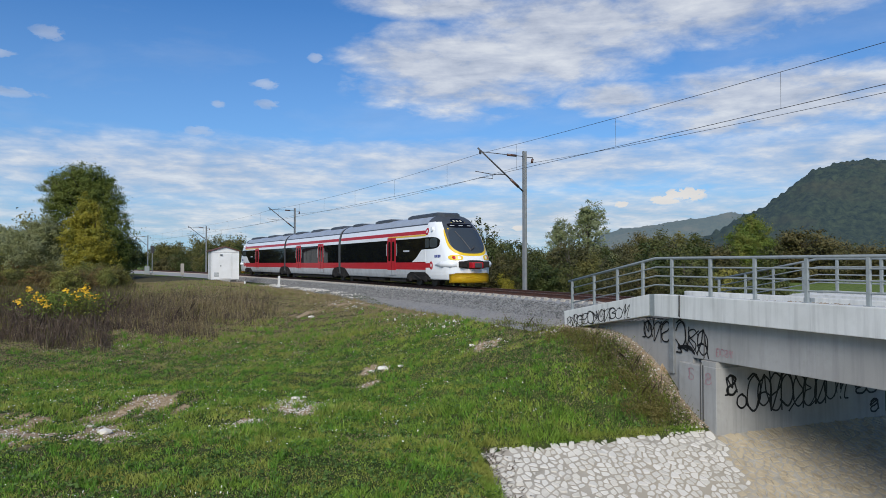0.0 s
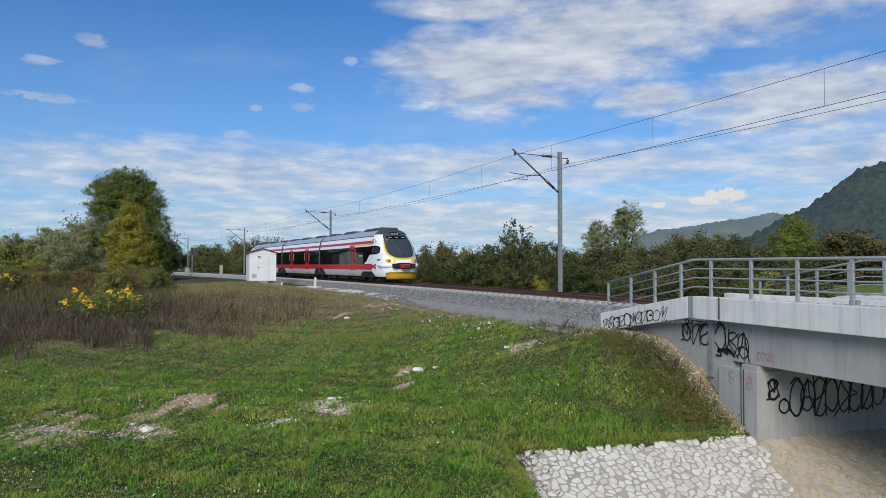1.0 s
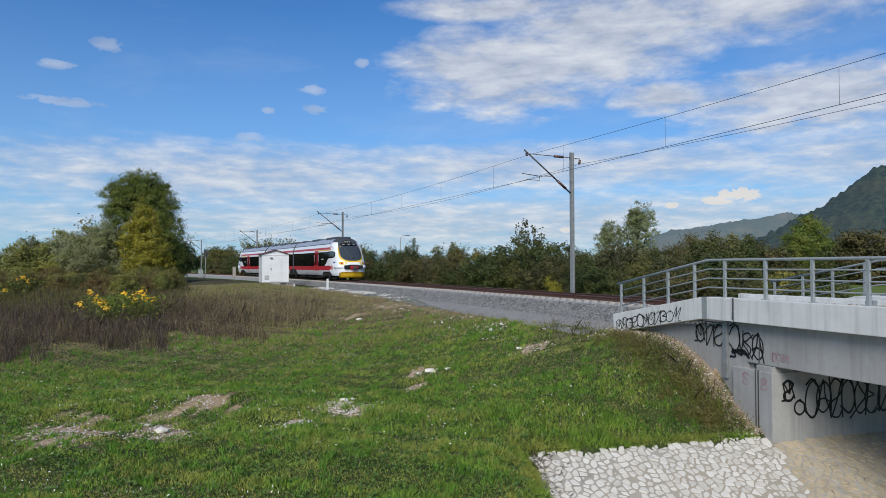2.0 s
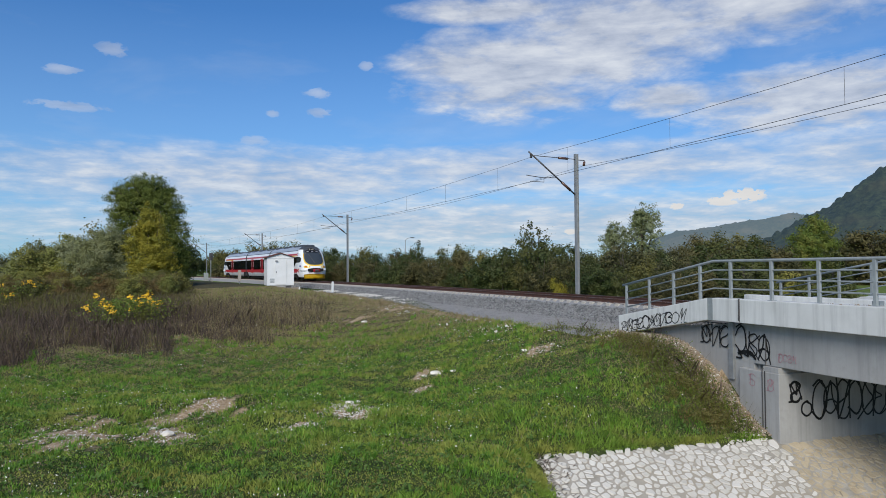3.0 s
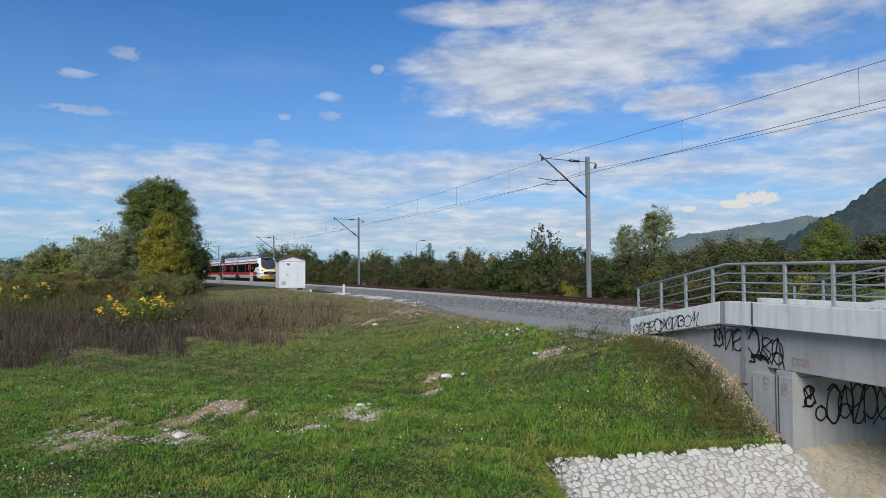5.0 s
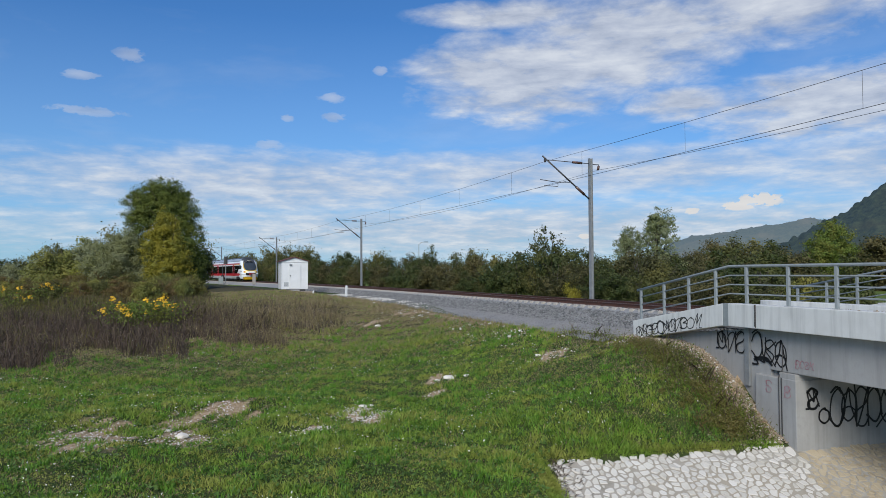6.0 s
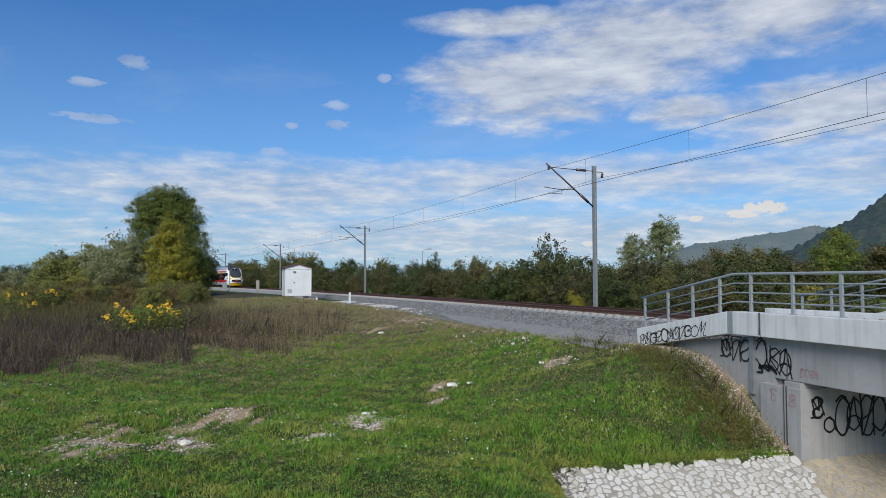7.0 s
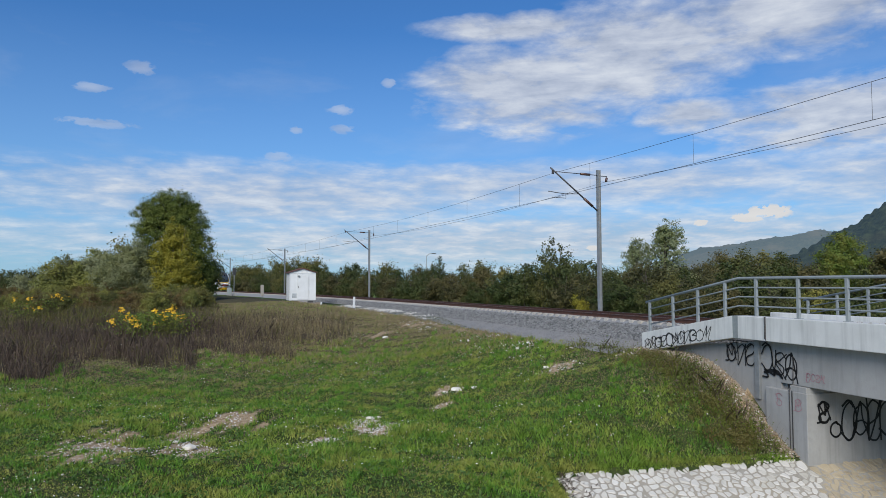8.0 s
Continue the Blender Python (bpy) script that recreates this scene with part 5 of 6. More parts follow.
def build_lamp(x, y, z):
    s = tagged(new("street_lamp"), "thin grey street lamp beyond the hedge", "street lamp")
    part("pole", tube_bm([(0, 0, -0.5), (0, 0, 8.6)], 0, 8, radii=[0.10, 0.06]), M_POLE, s)
    part("arm", tube_bm([(0, 0, 8.5), (0.5, 0, 8.95), (1.3, 0, 9.05)], 0.05, 6), M_POLE, s)
    part("lamp_head", box_bm(1.1, 1.9, -0.14, 0.14, 8.98, 9.12, 0.04), M_DARKSTEEL, s, "flat dark lamp head")
    s.matrix_world = pose(x, y, z)


build_lamp(47.5, 130.0, -1.5)


# ---- plants ----
L_DARK = leafy("leaf_dark_green", (0.032, 0.060, 0.012), (0.130, 0.180, 0.032), (0.15, 0.175, 0.03), 0.22)
L_OLIVE = leafy("leaf_olive", (0.040, 0.048, 0.015), (0.160, 0.165, 0.045), (0.18, 0.16, 0.044), 0.22)
L_YELLOW = leafy("leaf_yellow_green", (0.20, 0.185, 0.025), (0.43, 0.37, 0.038), (0.21, 0.23, 0.04))
L_GREY = leafy("leaf_grey_green", (0.17, 0.19, 0.09), (0.36, 0.37, 0.20), (0.24, 0.25, 0.09))
# hedge and thicket leaves: colour darkened to stand for weaker light there
L_HEDGE_SHADED = leafy("leaf_hedge_green_shaded", (0.018, 0.034, 0.009), (0.080, 0.108, 0.026), (0.10, 0.105, 0.028), 0.2)
L_THICKET_SHADED = leafy("leaf_thicket_shaded", (0.031, 0.036, 0.014), (0.112, 0.110, 0.038), (0.140, 0.116, 0.040), 0.2)
L_POPLAR = leafy("leaf_pale_poplar", (0.15, 0.18, 0.085), (0.38, 0.41, 0.24), (0.25, 0.28, 0.11), 0.35)
L_BROWN = leafy("leaf_autumn_brown", (0.10, 0.070, 0.026), (0.26, 0.170, 0.060), (0.17, 0.14, 0.045), 0.25)
L_LIGHT = leafy("leaf_light_olive", (0.12, 0.14, 0.034), (0.31, 0.32, 0.085), (0.30, 0.27, 0.06), 0.3)
L_FRESH = leafy("leaf_fresh_green", (0.085, 0.14, 0.024), (0.19, 0.24, 0.04), (0.25, 0.23, 0.045))
L_GRASS = leafy("grass_blades", (0.060, 0.122, 0.017), (0.350, 0.530, 0.072), (0.37, 0.37, 0.085), 0.32)
L_HERB = leafy("herb_leaves", (0.055, 0.11, 0.022), (0.14, 0.24, 0.05), (0.12, 0.20, 0.04), 0.3)
L_TUFT = leafy("tuft_blades", (0.050, 0.150, 0.016), (0.260, 0.480, 0.060), (0.16, 0.34, 0.04), 0.35)
L_WEED = leafy("dry_weed_stalks", (0.028, 0.020, 0.018), (0.108, 0.078, 0.064), (0.135, 0.098, 0.068), 0.15)
L_STRAW = leafy("straw_grass", (0.25, 0.195, 0.105), (0.44, 0.35, 0.20), (0.24, 0.21, 0.09), 0.3)
L_FLOWER = material("yellow_petals", (0.86, 0.52, 0.004), 0.6, (0.78, 0.42, 0.004), 3.0)
L_PALE = material("pale_petals", (0.72, 0.72, 0.62), 0.7)


def leaf_axes(rng, n, out):
    """Two axes across each leaf; with out given, the leaf's face looks that way, more or less."""
    if out is None:
        face = rng.normal(0, 1, (n, 3))
    else:
        face = out + 0.42 * rng.normal(0, 1, (n, 3))
    face /= np.linalg.norm(face, axis=1, keepdims=True)
    a = np.cross(face, rng.normal(0, 1, (n, 3)))
    a /= np.linalg.norm(a, axis=1, keepdims=True)
    return a, np.cross(face, a)


def leaf_tris(rng, centres, size, out=None):
    """A small pointed leaf of three corners at every centre."""
    a, b = leaf_axes(rng, len(centres), out)
    s = size * (0.7 + 0.9 * rng.random((len(centres), 1)))
    a, b = a * s, b * s * 0.7
    return np.stack([centres - a, centres + a * 0.7 + b, centres + a * 0.7 - b], 1)


def leaf_quads(rng, centres, size, out=None):
    """A small leaf, as a four-cornered blade, at every centre."""
    a, b = leaf_axes(rng, len(centres), out)
    s = size * (0.6 + 0.8 * rng.random((len(centres), 1)))
    a, b = a * s, b * s * 0.55
    return np.stack([centres - a, centres + b * 0.9, centres + a, centres - b * 0.9], 1)


def crown_points(rng, lobes, clumps, per, spread):
    """Leaf places in clumps over a few lobes, thinner inside, and the way each leaf faces."""
    vol = np.array([rx * ry * rz for _, _, _, rx, ry, rz in lobes]) ** (2 / 3)
    pick = rng.choice(len(lobes), clumps, p=vol / vol.sum())
    lb = np.array(lobes)[pick]
    d = rng.normal(0, 1, (clumps, 3))
    d /= np.linalg.norm(d, axis=1, keepdims=True)
    r = rng.random((clumps, 1)) ** 0.35 * (0.80 + 0.3 * rng.random((clumps, 1)))
    c = lb[:, :3] + d * r * lb[:, 3:]
    off = rng.normal(0, 1, (clumps * per, 3)) * np.array([1.0, 1.0, 0.75])
    pts = np.repeat(c, per, 0) + off * np.repeat(spread * (0.4 + 0.8 * rng.random((clumps, 1))), per, 0)
    out = 0.55 * off + 0.6 * np.repeat(d, per, 0) + np.array([0, 0, 0.35])
    out /= np.linalg.norm(out, axis=1, keepdims=True)
    ok = pts[:, 2] > 0.02
    return pts[ok], out[ok]


def limb_mesh(rng, height, lobes, radius):
    """A tapered, slightly crooked trunk with limbs out to the lobes."""
    bm = bmesh.new()
    tops = [Vector((lx, ly, lz)) for lx, ly, lz, *_ in lobes]
    bend = Vector((rng.uniform(-0.2, 0.2), rng.uniform(-0.2, 0.2), 0))
    pts = [Vector((0, 0, -0.4)), Vector((0, 0, height * 0.2)) + bend * 0.5, Vector((0, 0, height * 0.5)) + bend, Vector((0, 0, height * 0.85))]
    tube_bm(pts, 0, 8, bm, [radius * 1.25, radius, radius * 0.65, radius * 0.12])
    for top in tops:
        z0 = min(height * 0.2 + 0.25 * top.z, height * 0.6)
        a = Vector((0, 0, z0)) + bend * (z0 / height)
        mid = a.lerp(top, 0.5) + Vector((rng.uniform(-0.2, 0.2), rng.uniform(-0.2, 0.2), 0.1 * height * rng.random()))
        tube_bm([a, mid, top], 0, 6, bm, [radius * 0.5, radius * 0.32, radius * 0.06])
        for _ in range(3):
            e = mid.lerp(top, rng.random()) + Vector((rng.normal(0, 1), rng.normal(0, 1), abs(rng.normal(0, 1)))) * 0.12 * height
            tube_bm([mid, mid.lerp(e, 0.6), e], 0, 5, bm, [radius * 0.25, radius * 0.14, radius * 0.03])
    me = bpy.data.meshes.new("trunk")
    bm.to_mesh(me)
    bm.free()
    me.materials.append(M_BARK)
    for p in me.polygons:
        p.use_smooth = True
    return me


def make_tree(name, label, lobes, leaf_mat, clumps, per, spread, leaf, seed, group="", category="tree", trunk_r=None, small=False):
    rng = np.random.default_rng(seed)
    height = max(l[2] + l[5] for l in lobes)
    t = tagged(new(name), label, category, group)
    part("trunk", limb_mesh(rng, height, lobes, trunk_r or height * 0.018), None, t)
    pts, out = crown_points(rng, lobes, clumps, per, spread)
    part("crown", soup("crown", leaf_tris(rng, pts, leaf, out), 3, leaf_mat) if small else soup("crown", leaf_quads(rng, pts, leaf, out), 4, leaf_mat), None, t)
    return t


def spot(px, depth):
    """A place by its offset from the first view's middle (in thousandths of the depth times 1.231) and its depth."""
    right = (px - 784) / 1231.0 * depth
    return 0.8878 * right + 0.4602 * depth, -0.4602 * right + 0.8878 * depth


def stand(t, px, depth, turn=0.0, scale=1.0, sink=0.0):
    x, y = spot(px, depth)
    t.matrix_world = pose(x, y, ground_h(x, y) - sink, 0, 0, turn) @ Matrix.Diagonal((scale, scale, scale, 1))
    return t


# the tall tree group on the left
big = make_tree("tall_tree", "tall dark green broadleaf tree behind the weeds", [(0, 0, 8.4, 2.8, 2.6, 3.2), (-2.0, 0.4, 8.6, 2.0, 2.0, 2.6), (1.9, 0, 8.2, 2.1, 2.1, 2.9), (2.9, -0.5, 5.0, 1.9, 2.2, 2.6), (3.4, -0.5, 2.6, 1.7, 2.0, 2.0), (-1.5, 0, 4.2, 2.8, 2.6, 3.0), (0.2, 0, 10.5, 1.9, 1.7, 1.8), (-0.7, 0, 10.0, 1.8, 1.5, 1.8), (-2.2, 0, 9.4, 1.1, 1.3, 1.4), (1.4, 0, 9.9, 1.4, 1.3, 1.5)],
                L_DARK, 820, 110, 0.34, 0.085, 21)
stand(big, 146, 76, 0, 1.07)
yel = make_tree("yellowing_poplar", "yellow-green autumn poplar in front of the tall tree", [(0, 0, 6.2, 1.0, 1.0, 2.0), (0.2, 0, 3.8, 1.7, 1.6, 2.4), (-1.1, 0, 4.2, 1.1, 1.1, 2.4), (1.2, 0.2, 3.0, 1.4, 1.2, 1.9), (0.4, 0, 1.8, 2.3, 1.6, 1.4), (0.9, 0, 5.2, 0.7, 0.7, 1.7)],
                L_YELLOW, 360, 80, 0.27, 0.085, 22)
stand(yel, 152, 70, 0, 1.10)
wil = make_tree("willow_bush", "grey-green willow beside the tall tree", [(0, 0, 4.2, 2.4, 2.2, 2.4), (-1.8, 0, 3.0, 2.2, 2.0, 2.3), (1.6, 0, 2.6, 2.0, 2.0, 2.2), (0.5, 0, 5.6, 1.4, 1.4, 1.5)], L_GREY, 400, 80, 0.33, 0.085, 23)
stand(wil, 70, 72, 0, 1.02)
fresh = make_tree("round_tree", "round fresh green broadleaf tree behind the bridge", [(0, 0, 5.4, 3.0, 3.0, 3.0), (-1.6, 0, 3.6, 2.4, 2.2, 2.6), (1.8, 0, 3.6, 2.2, 2.2, 2.6), (0.4, 0, 7.6, 1.6, 1.6, 1.6)], L_FRESH, 420, 80, 0.36, 0.11, 24)
stand(fresh, 1325, 92)
for px, dep, sc, seed in ((1043, 92, 1.0, 25), (993, 95, 0.80, 26)):
    p = make_tree("pale_poplar", "slender pale grey-green poplar beyond the hedge", [(0, 0, 7.0, 1.6, 1.4, 2.4), (-1.2, 0, 5.4, 1.4, 1.2, 2.4), (1.3, 0, 5.9, 1.4, 1.2, 2.6), (0, 0, 3.2, 2.0, 1.8, 2.2), (0.3, 0, 8.2, 1.5, 1.3, 1.5), (-0.6, 0, 7.4, 1.2, 1.2, 1.6)],
                  L_POPLAR, 250, 60, 0.26, 0.10, seed, "pale poplars")
    stand(p, px, dep, 40 * seed, sc * 1.12)

# bushes: a few shapes of each kind, set out in hedges
BUSH = {}


def bush_shapes(key, mat, label, name, seed):
    made = []
    for i in range(3):
        rng = np.random.default_rng(seed + i)
        lobes = [(rng.uniform(-0.9, 0.9), rng.uniform(-0.8, 0.8), rng.uniform(0.9, 2.2), rng.uniform(0.9, 1.4), rng.uniform(0.9, 1.3), rng.uniform(0.9, 1.4)) for _ in range(5)]
        lobes += [(rng.uniform(-0.8, 0.8), rng.uniform(-0.5, 0.5), rng.uniform(2.4, 3.1), 0.45, 0.45, rng.uniform(0.5, 0.9)) for _ in range(3)]
        t = make_tree(name, label, lobes, mat, 150, 44, 0.21, 0.060, seed + 10 + i, "bushes along the railway", "bush", 0.05, True)
        made.append(t)
    BUSH[key] = made


bush_shapes("olive", L_OLIVE, "dense olive-green leafy autumn bush", "bush", 100)
bush_shapes("thicket", L_THICKET_SHADED, "dense olive-brown thicket bush, leaves darkened for weaker light", "bush", 250)
bush_shapes("dark", L_HEDGE_SHADED, "dense dark green leafy bush, leaves darkened for weaker light", "bush", 130)
bush_shapes("brown", L_BROWN, "brownish autumn bush with thin leaves", "bush", 160)
bush_shapes("grey", L_GREY, "pale grey-green willow-like bush", "bush", 190)
bush_shapes("light", L_LIGHT, "light olive-green autumn bush", "bush", 280)
bush_shapes("yellow", L_YELLOW, "yellow-green leafy autumn bush", "bush", 220)
USED = {}


def plant(kind, x, y, sx, sz, rng, sink=0.25):
    i = rng.randrange(3)
    t = BUSH[kind][i]
    m = pose(x, y, ground_h(x, y) - sink, 0, 0, rng.uniform(0, 360)) @ Matrix.Diagonal((sx, sx, sz, 1))
    if (kind, i) not in USED:
        USED[(kind, i)] = t
        t.matrix_world = m
        return t
    c = copy_thing(t, Matrix.Identity(4))
    c.matrix_world = m
    return c


rng_b = random.Random(77)
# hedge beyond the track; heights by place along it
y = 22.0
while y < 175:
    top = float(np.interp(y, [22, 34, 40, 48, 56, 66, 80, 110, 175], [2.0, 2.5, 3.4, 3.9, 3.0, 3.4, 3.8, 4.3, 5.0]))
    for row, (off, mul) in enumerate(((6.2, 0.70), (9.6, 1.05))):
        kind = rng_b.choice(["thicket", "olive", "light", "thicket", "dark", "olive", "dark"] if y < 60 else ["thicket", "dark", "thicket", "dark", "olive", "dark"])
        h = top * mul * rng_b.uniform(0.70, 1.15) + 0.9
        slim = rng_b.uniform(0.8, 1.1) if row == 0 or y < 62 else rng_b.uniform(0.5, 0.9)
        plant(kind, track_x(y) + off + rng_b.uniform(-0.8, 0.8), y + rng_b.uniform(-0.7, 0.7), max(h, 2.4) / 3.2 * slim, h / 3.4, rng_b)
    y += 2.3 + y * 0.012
# a taller dark tree in the hedge
for px, dep, sc in ((862, 52, 1.4), (846, 56, 1.2)):
    x, yy = spot(px, dep)
    plant("dark", x, yy, sc * 0.9, sc * 1.15, rng_b)
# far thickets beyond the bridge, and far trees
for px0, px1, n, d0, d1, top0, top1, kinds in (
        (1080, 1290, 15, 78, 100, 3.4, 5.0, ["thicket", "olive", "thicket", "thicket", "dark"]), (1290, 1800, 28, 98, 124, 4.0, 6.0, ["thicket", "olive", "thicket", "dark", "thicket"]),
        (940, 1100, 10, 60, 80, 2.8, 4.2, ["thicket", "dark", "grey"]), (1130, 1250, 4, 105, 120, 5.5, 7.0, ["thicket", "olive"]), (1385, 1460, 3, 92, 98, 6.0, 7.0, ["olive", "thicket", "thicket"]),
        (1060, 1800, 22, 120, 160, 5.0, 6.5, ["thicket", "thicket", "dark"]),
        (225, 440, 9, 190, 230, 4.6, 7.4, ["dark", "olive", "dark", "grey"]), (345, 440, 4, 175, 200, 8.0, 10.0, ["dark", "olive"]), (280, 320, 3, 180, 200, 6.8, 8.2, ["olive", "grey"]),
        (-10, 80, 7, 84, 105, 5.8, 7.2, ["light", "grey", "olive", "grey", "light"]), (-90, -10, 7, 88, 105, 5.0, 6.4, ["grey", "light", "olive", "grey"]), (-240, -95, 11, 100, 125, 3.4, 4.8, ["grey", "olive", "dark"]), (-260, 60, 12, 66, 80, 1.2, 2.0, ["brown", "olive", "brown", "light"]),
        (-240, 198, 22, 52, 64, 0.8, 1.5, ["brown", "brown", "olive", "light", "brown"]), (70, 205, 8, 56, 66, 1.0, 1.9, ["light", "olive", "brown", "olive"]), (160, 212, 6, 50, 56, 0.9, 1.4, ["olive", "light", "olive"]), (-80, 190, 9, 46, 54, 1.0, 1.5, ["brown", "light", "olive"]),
        # the 18 at 140-185 m are added unseen, to darken the train's reflections
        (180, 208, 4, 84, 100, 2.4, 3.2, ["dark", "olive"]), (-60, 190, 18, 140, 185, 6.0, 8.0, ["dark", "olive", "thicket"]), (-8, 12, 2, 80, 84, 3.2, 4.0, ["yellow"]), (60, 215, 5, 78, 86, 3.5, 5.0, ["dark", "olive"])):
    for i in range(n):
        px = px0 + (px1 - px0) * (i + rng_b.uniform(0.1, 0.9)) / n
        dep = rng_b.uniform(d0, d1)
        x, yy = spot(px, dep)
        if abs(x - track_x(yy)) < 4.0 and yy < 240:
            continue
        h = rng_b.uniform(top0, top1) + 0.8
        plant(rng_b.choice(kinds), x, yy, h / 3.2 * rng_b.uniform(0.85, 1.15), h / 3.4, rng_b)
x, yy = spot(893, 44)
plant("yellow", x, yy, 0.4, 0.55, rng_b)
for key, made in BUSH.items():
    for i, t in enumerate(made):
        if (key, i) not in USED:
            for o in [*t.children_recursive, t]:
                bpy.data.objects.remove(o)


# ---- grass, weeds, flowers ----
def blades(name, pos, height, width, mat, rng, label, lean=0.5, bent=True, category="grass", fine=False):
    """One narrow blade of three corners (and a bent tip) at every place."""
    n = len(pos)
    a = rng.random(n) * math.tau
    side = np.stack([np.cos(a), np.sin(a), np.zeros(n)], -1) * (width * 0.5)[:, None]
    tip = pos + np.stack([rng.normal(0, lean, n) * height, rng.normal(0, lean, n) * height, height], -1)
    if fine:
        return tagged(new(name, soup(name, np.stack([pos - side, pos + side, tip], 1), 3, mat)), label, category, kind="stuff")
    midp = pos * 0.45 + tip * 0.55 + np.stack([np.zeros(n), np.zeros(n), height * 0.12], -1)
    q = np.stack([pos - side, pos + side, midp + side * 0.7, tip, midp - side * 0.7], 1)
    return tagged(new(name, soup(name, q, 5, mat)), label, category, kind="stuff")


def field(rng, n, x0, x1, y0, y1, near=1.0):
    """Random places in the part of the meadow that lies before the viewer, denser close by."""
    r = 7.0 + (y1 - 7.0) * rng.random(n) ** near
    b = np.radians(rng.uniform(-15, 66, n))
    x, y = r * np.sin(b), r * np.cos(b)
    ok = (x > x0) & (x < x1) & (y > y0) & (y < y1)
    return x[ok], y[ok]


def lumps(x, y, f, seed):
    """Smooth values between about -1 and 1 for patchy growth."""
    return (np.sin(x * f + seed) * np.cos(y * f * 1.3 - seed * 2) + np.sin((x + y) * f * 0.6 + seed * 3) + 0.6 * np.sin(x * f * 2.7 - y * f * 2.1 + seed)) / 2.2


def build_grass():
    rng = np.random.default_rng(3)
    x, y = field(rng, 1400000, -16, 18.5, 6, 68, 0.85)
    d = track_x(y) - x
    keep = (bank_depth(x, y) < -0.04) & (d > 3.75 + 0.55 * step(24, 29, y)) & (weed_field(x, y) < rng.random(len(x)) * 0.9)
    keep &= bare(x, y) + 0.45 * lumps(x, y, 5.3, 1.0) + 0.25 * lumps(x, y, 11.0, 4.0) < 0.12 + 0.75 * rng.random(len(x)) ** 2
    keep &= ~((x > 15.0) & (y < 21.2) & (lumps(x, y, 4.0, 2.0) + 1.2 * rng.random(len(x)) > 0.25))
    x, y = x[keep], y[keep]
    lush = 0.5 + 0.6 * lumps(x, y, 0.55, 2.0)
    lush = np.clip(lush + 0.55 * lumps(x, y, 2.4, 5.0) + 0.55 * lumps(x, y, 6.1, 1.0), 0.03, 1.9)
    h = (0.035 + 0.085 * lush ** 1.5) * (0.5 + 0.9 * rng.random(len(x)))
    w = 0.014 + 0.016 * rng.random(len(x)) + 0.0007 * np.hypot(x, y)
    pos = np.stack([x, y, ground_z(x, y) - 0.01], -1)
    dry = rng.random(len(x)) < np.clip(0.24 - 0.4 * lush + 0.22 * lumps(x, y, 1.1, 8.0) + 0.45 * step(25, 34, y) + 0.45 * step(33, 42, y) + 0.3 * step(10, 14.5, x), 0.02, 0.85)
    blades("meadow_grass", pos[~dry], h[~dry], w[~dry], L_GRASS, rng, "short green meadow grass", fine=True)
    blades("dry_grass", pos[dry], h[dry] * 1.1, w[dry], L_STRAW, rng, "dry straw-coloured grass in the meadow", fine=True)
    # taller tufts
    tx, ty = field(rng, 4200, -16, 15, 7, 40, 0.8)
    k = (bank_depth(tx, ty) < -0.2) & (bare(tx, ty) < 0.6) & (weed_field(tx, ty) < 0.5) & (track_x(ty) - tx > 4.5) & (lumps(tx, ty, 0.7, 3.0) > -0.35)
    tx, ty = np.repeat(tx[k], 22), np.repeat(ty[k], 22)
    tx, ty = tx + rng.normal(0, 0.07, len(tx)), ty + rng.normal(0, 0.07, len(ty))
    blades("grass_tufts", np.stack([tx, ty, ground_z(tx, ty) - 0.01], -1), 0.07 + 0.14 * rng.random(len(tx)), 0.012 + 0.010 * rng.random(len(tx)), L_TUFT, rng, "taller dark green grass tufts", 0.4)
    # tufts hanging over the rim of the paving
    ry = rng.uniform(8.5, 15.0, 900)
    rx = 7.24 + (ry - 11.63) * 0.405 + rng.normal(-0.08, 0.09, 900)
    tx = np.concatenate([rx, rng.uniform(8.3, 15.2, 420)])
    ty = np.concatenate([ry, np.interp(tx[900:], [8.44, 15.5], [14.96, 13.78]) + np.abs(rng.normal(0.02, 0.09, 420))])
    tz = np.where(np.arange(len(tx)) < 900, -3.2, -3.24)
    tx, ty, tz = np.repeat(tx, 9), np.repeat(ty, 9), np.repeat(tz, 9)
    tx, ty = tx + rng.normal(0, 0.05, len(tx)), ty + rng.normal(0, 0.05, len(ty))
    blades("rim_grass", np.stack([tx, ty, np.maximum(tz, ground_z(tx, ty)) - 0.02], -1), 0.03 + 0.09 * rng.random(len(tx)), 0.012 + 0.010 * rng.random(len(tx)), L_GRASS, rng, "grass hanging over the rim of the paving", 0.6)
    # broad low leaves of meadow herbs
    xx, yy = field(rng, 9000, -14, 15, 7, 36, 0.8)
    k = (bank_depth(xx, yy) < -0.2) & (bare(xx, yy) < 0.3) & (weed_field(xx, yy) < 0.3) & (track_x(yy) - xx > 5)
    c = np.stack([xx[k], yy[k], ground_z(xx[k], yy[k]) + 0.07], -1)
    c = np.repeat(c, 7, 0) + rng.normal(0, 1, (len(c) * 7, 3)) * np.array([0.10, 0.10, 0.03])
    tagged(new("meadow_herbs", soup("meadow_herbs", leaf_quads(rng, c, 0.046), 4, L_HERB)), "low broad-leaved herbs among the grass", "herbs", kind="stuff")
    xx, yy = field(rng, 6500, -14, 15, 8, 42, 0.8)
    k = (bank_depth(xx, yy) < -0.2) & (lumps(xx, yy, 0.8, 7.0) > 0.05) & (track_x(yy) - xx > 5)
    c = np.stack([xx[k], yy[k], ground_z(xx[k], yy[k]) + 0.12], -1)
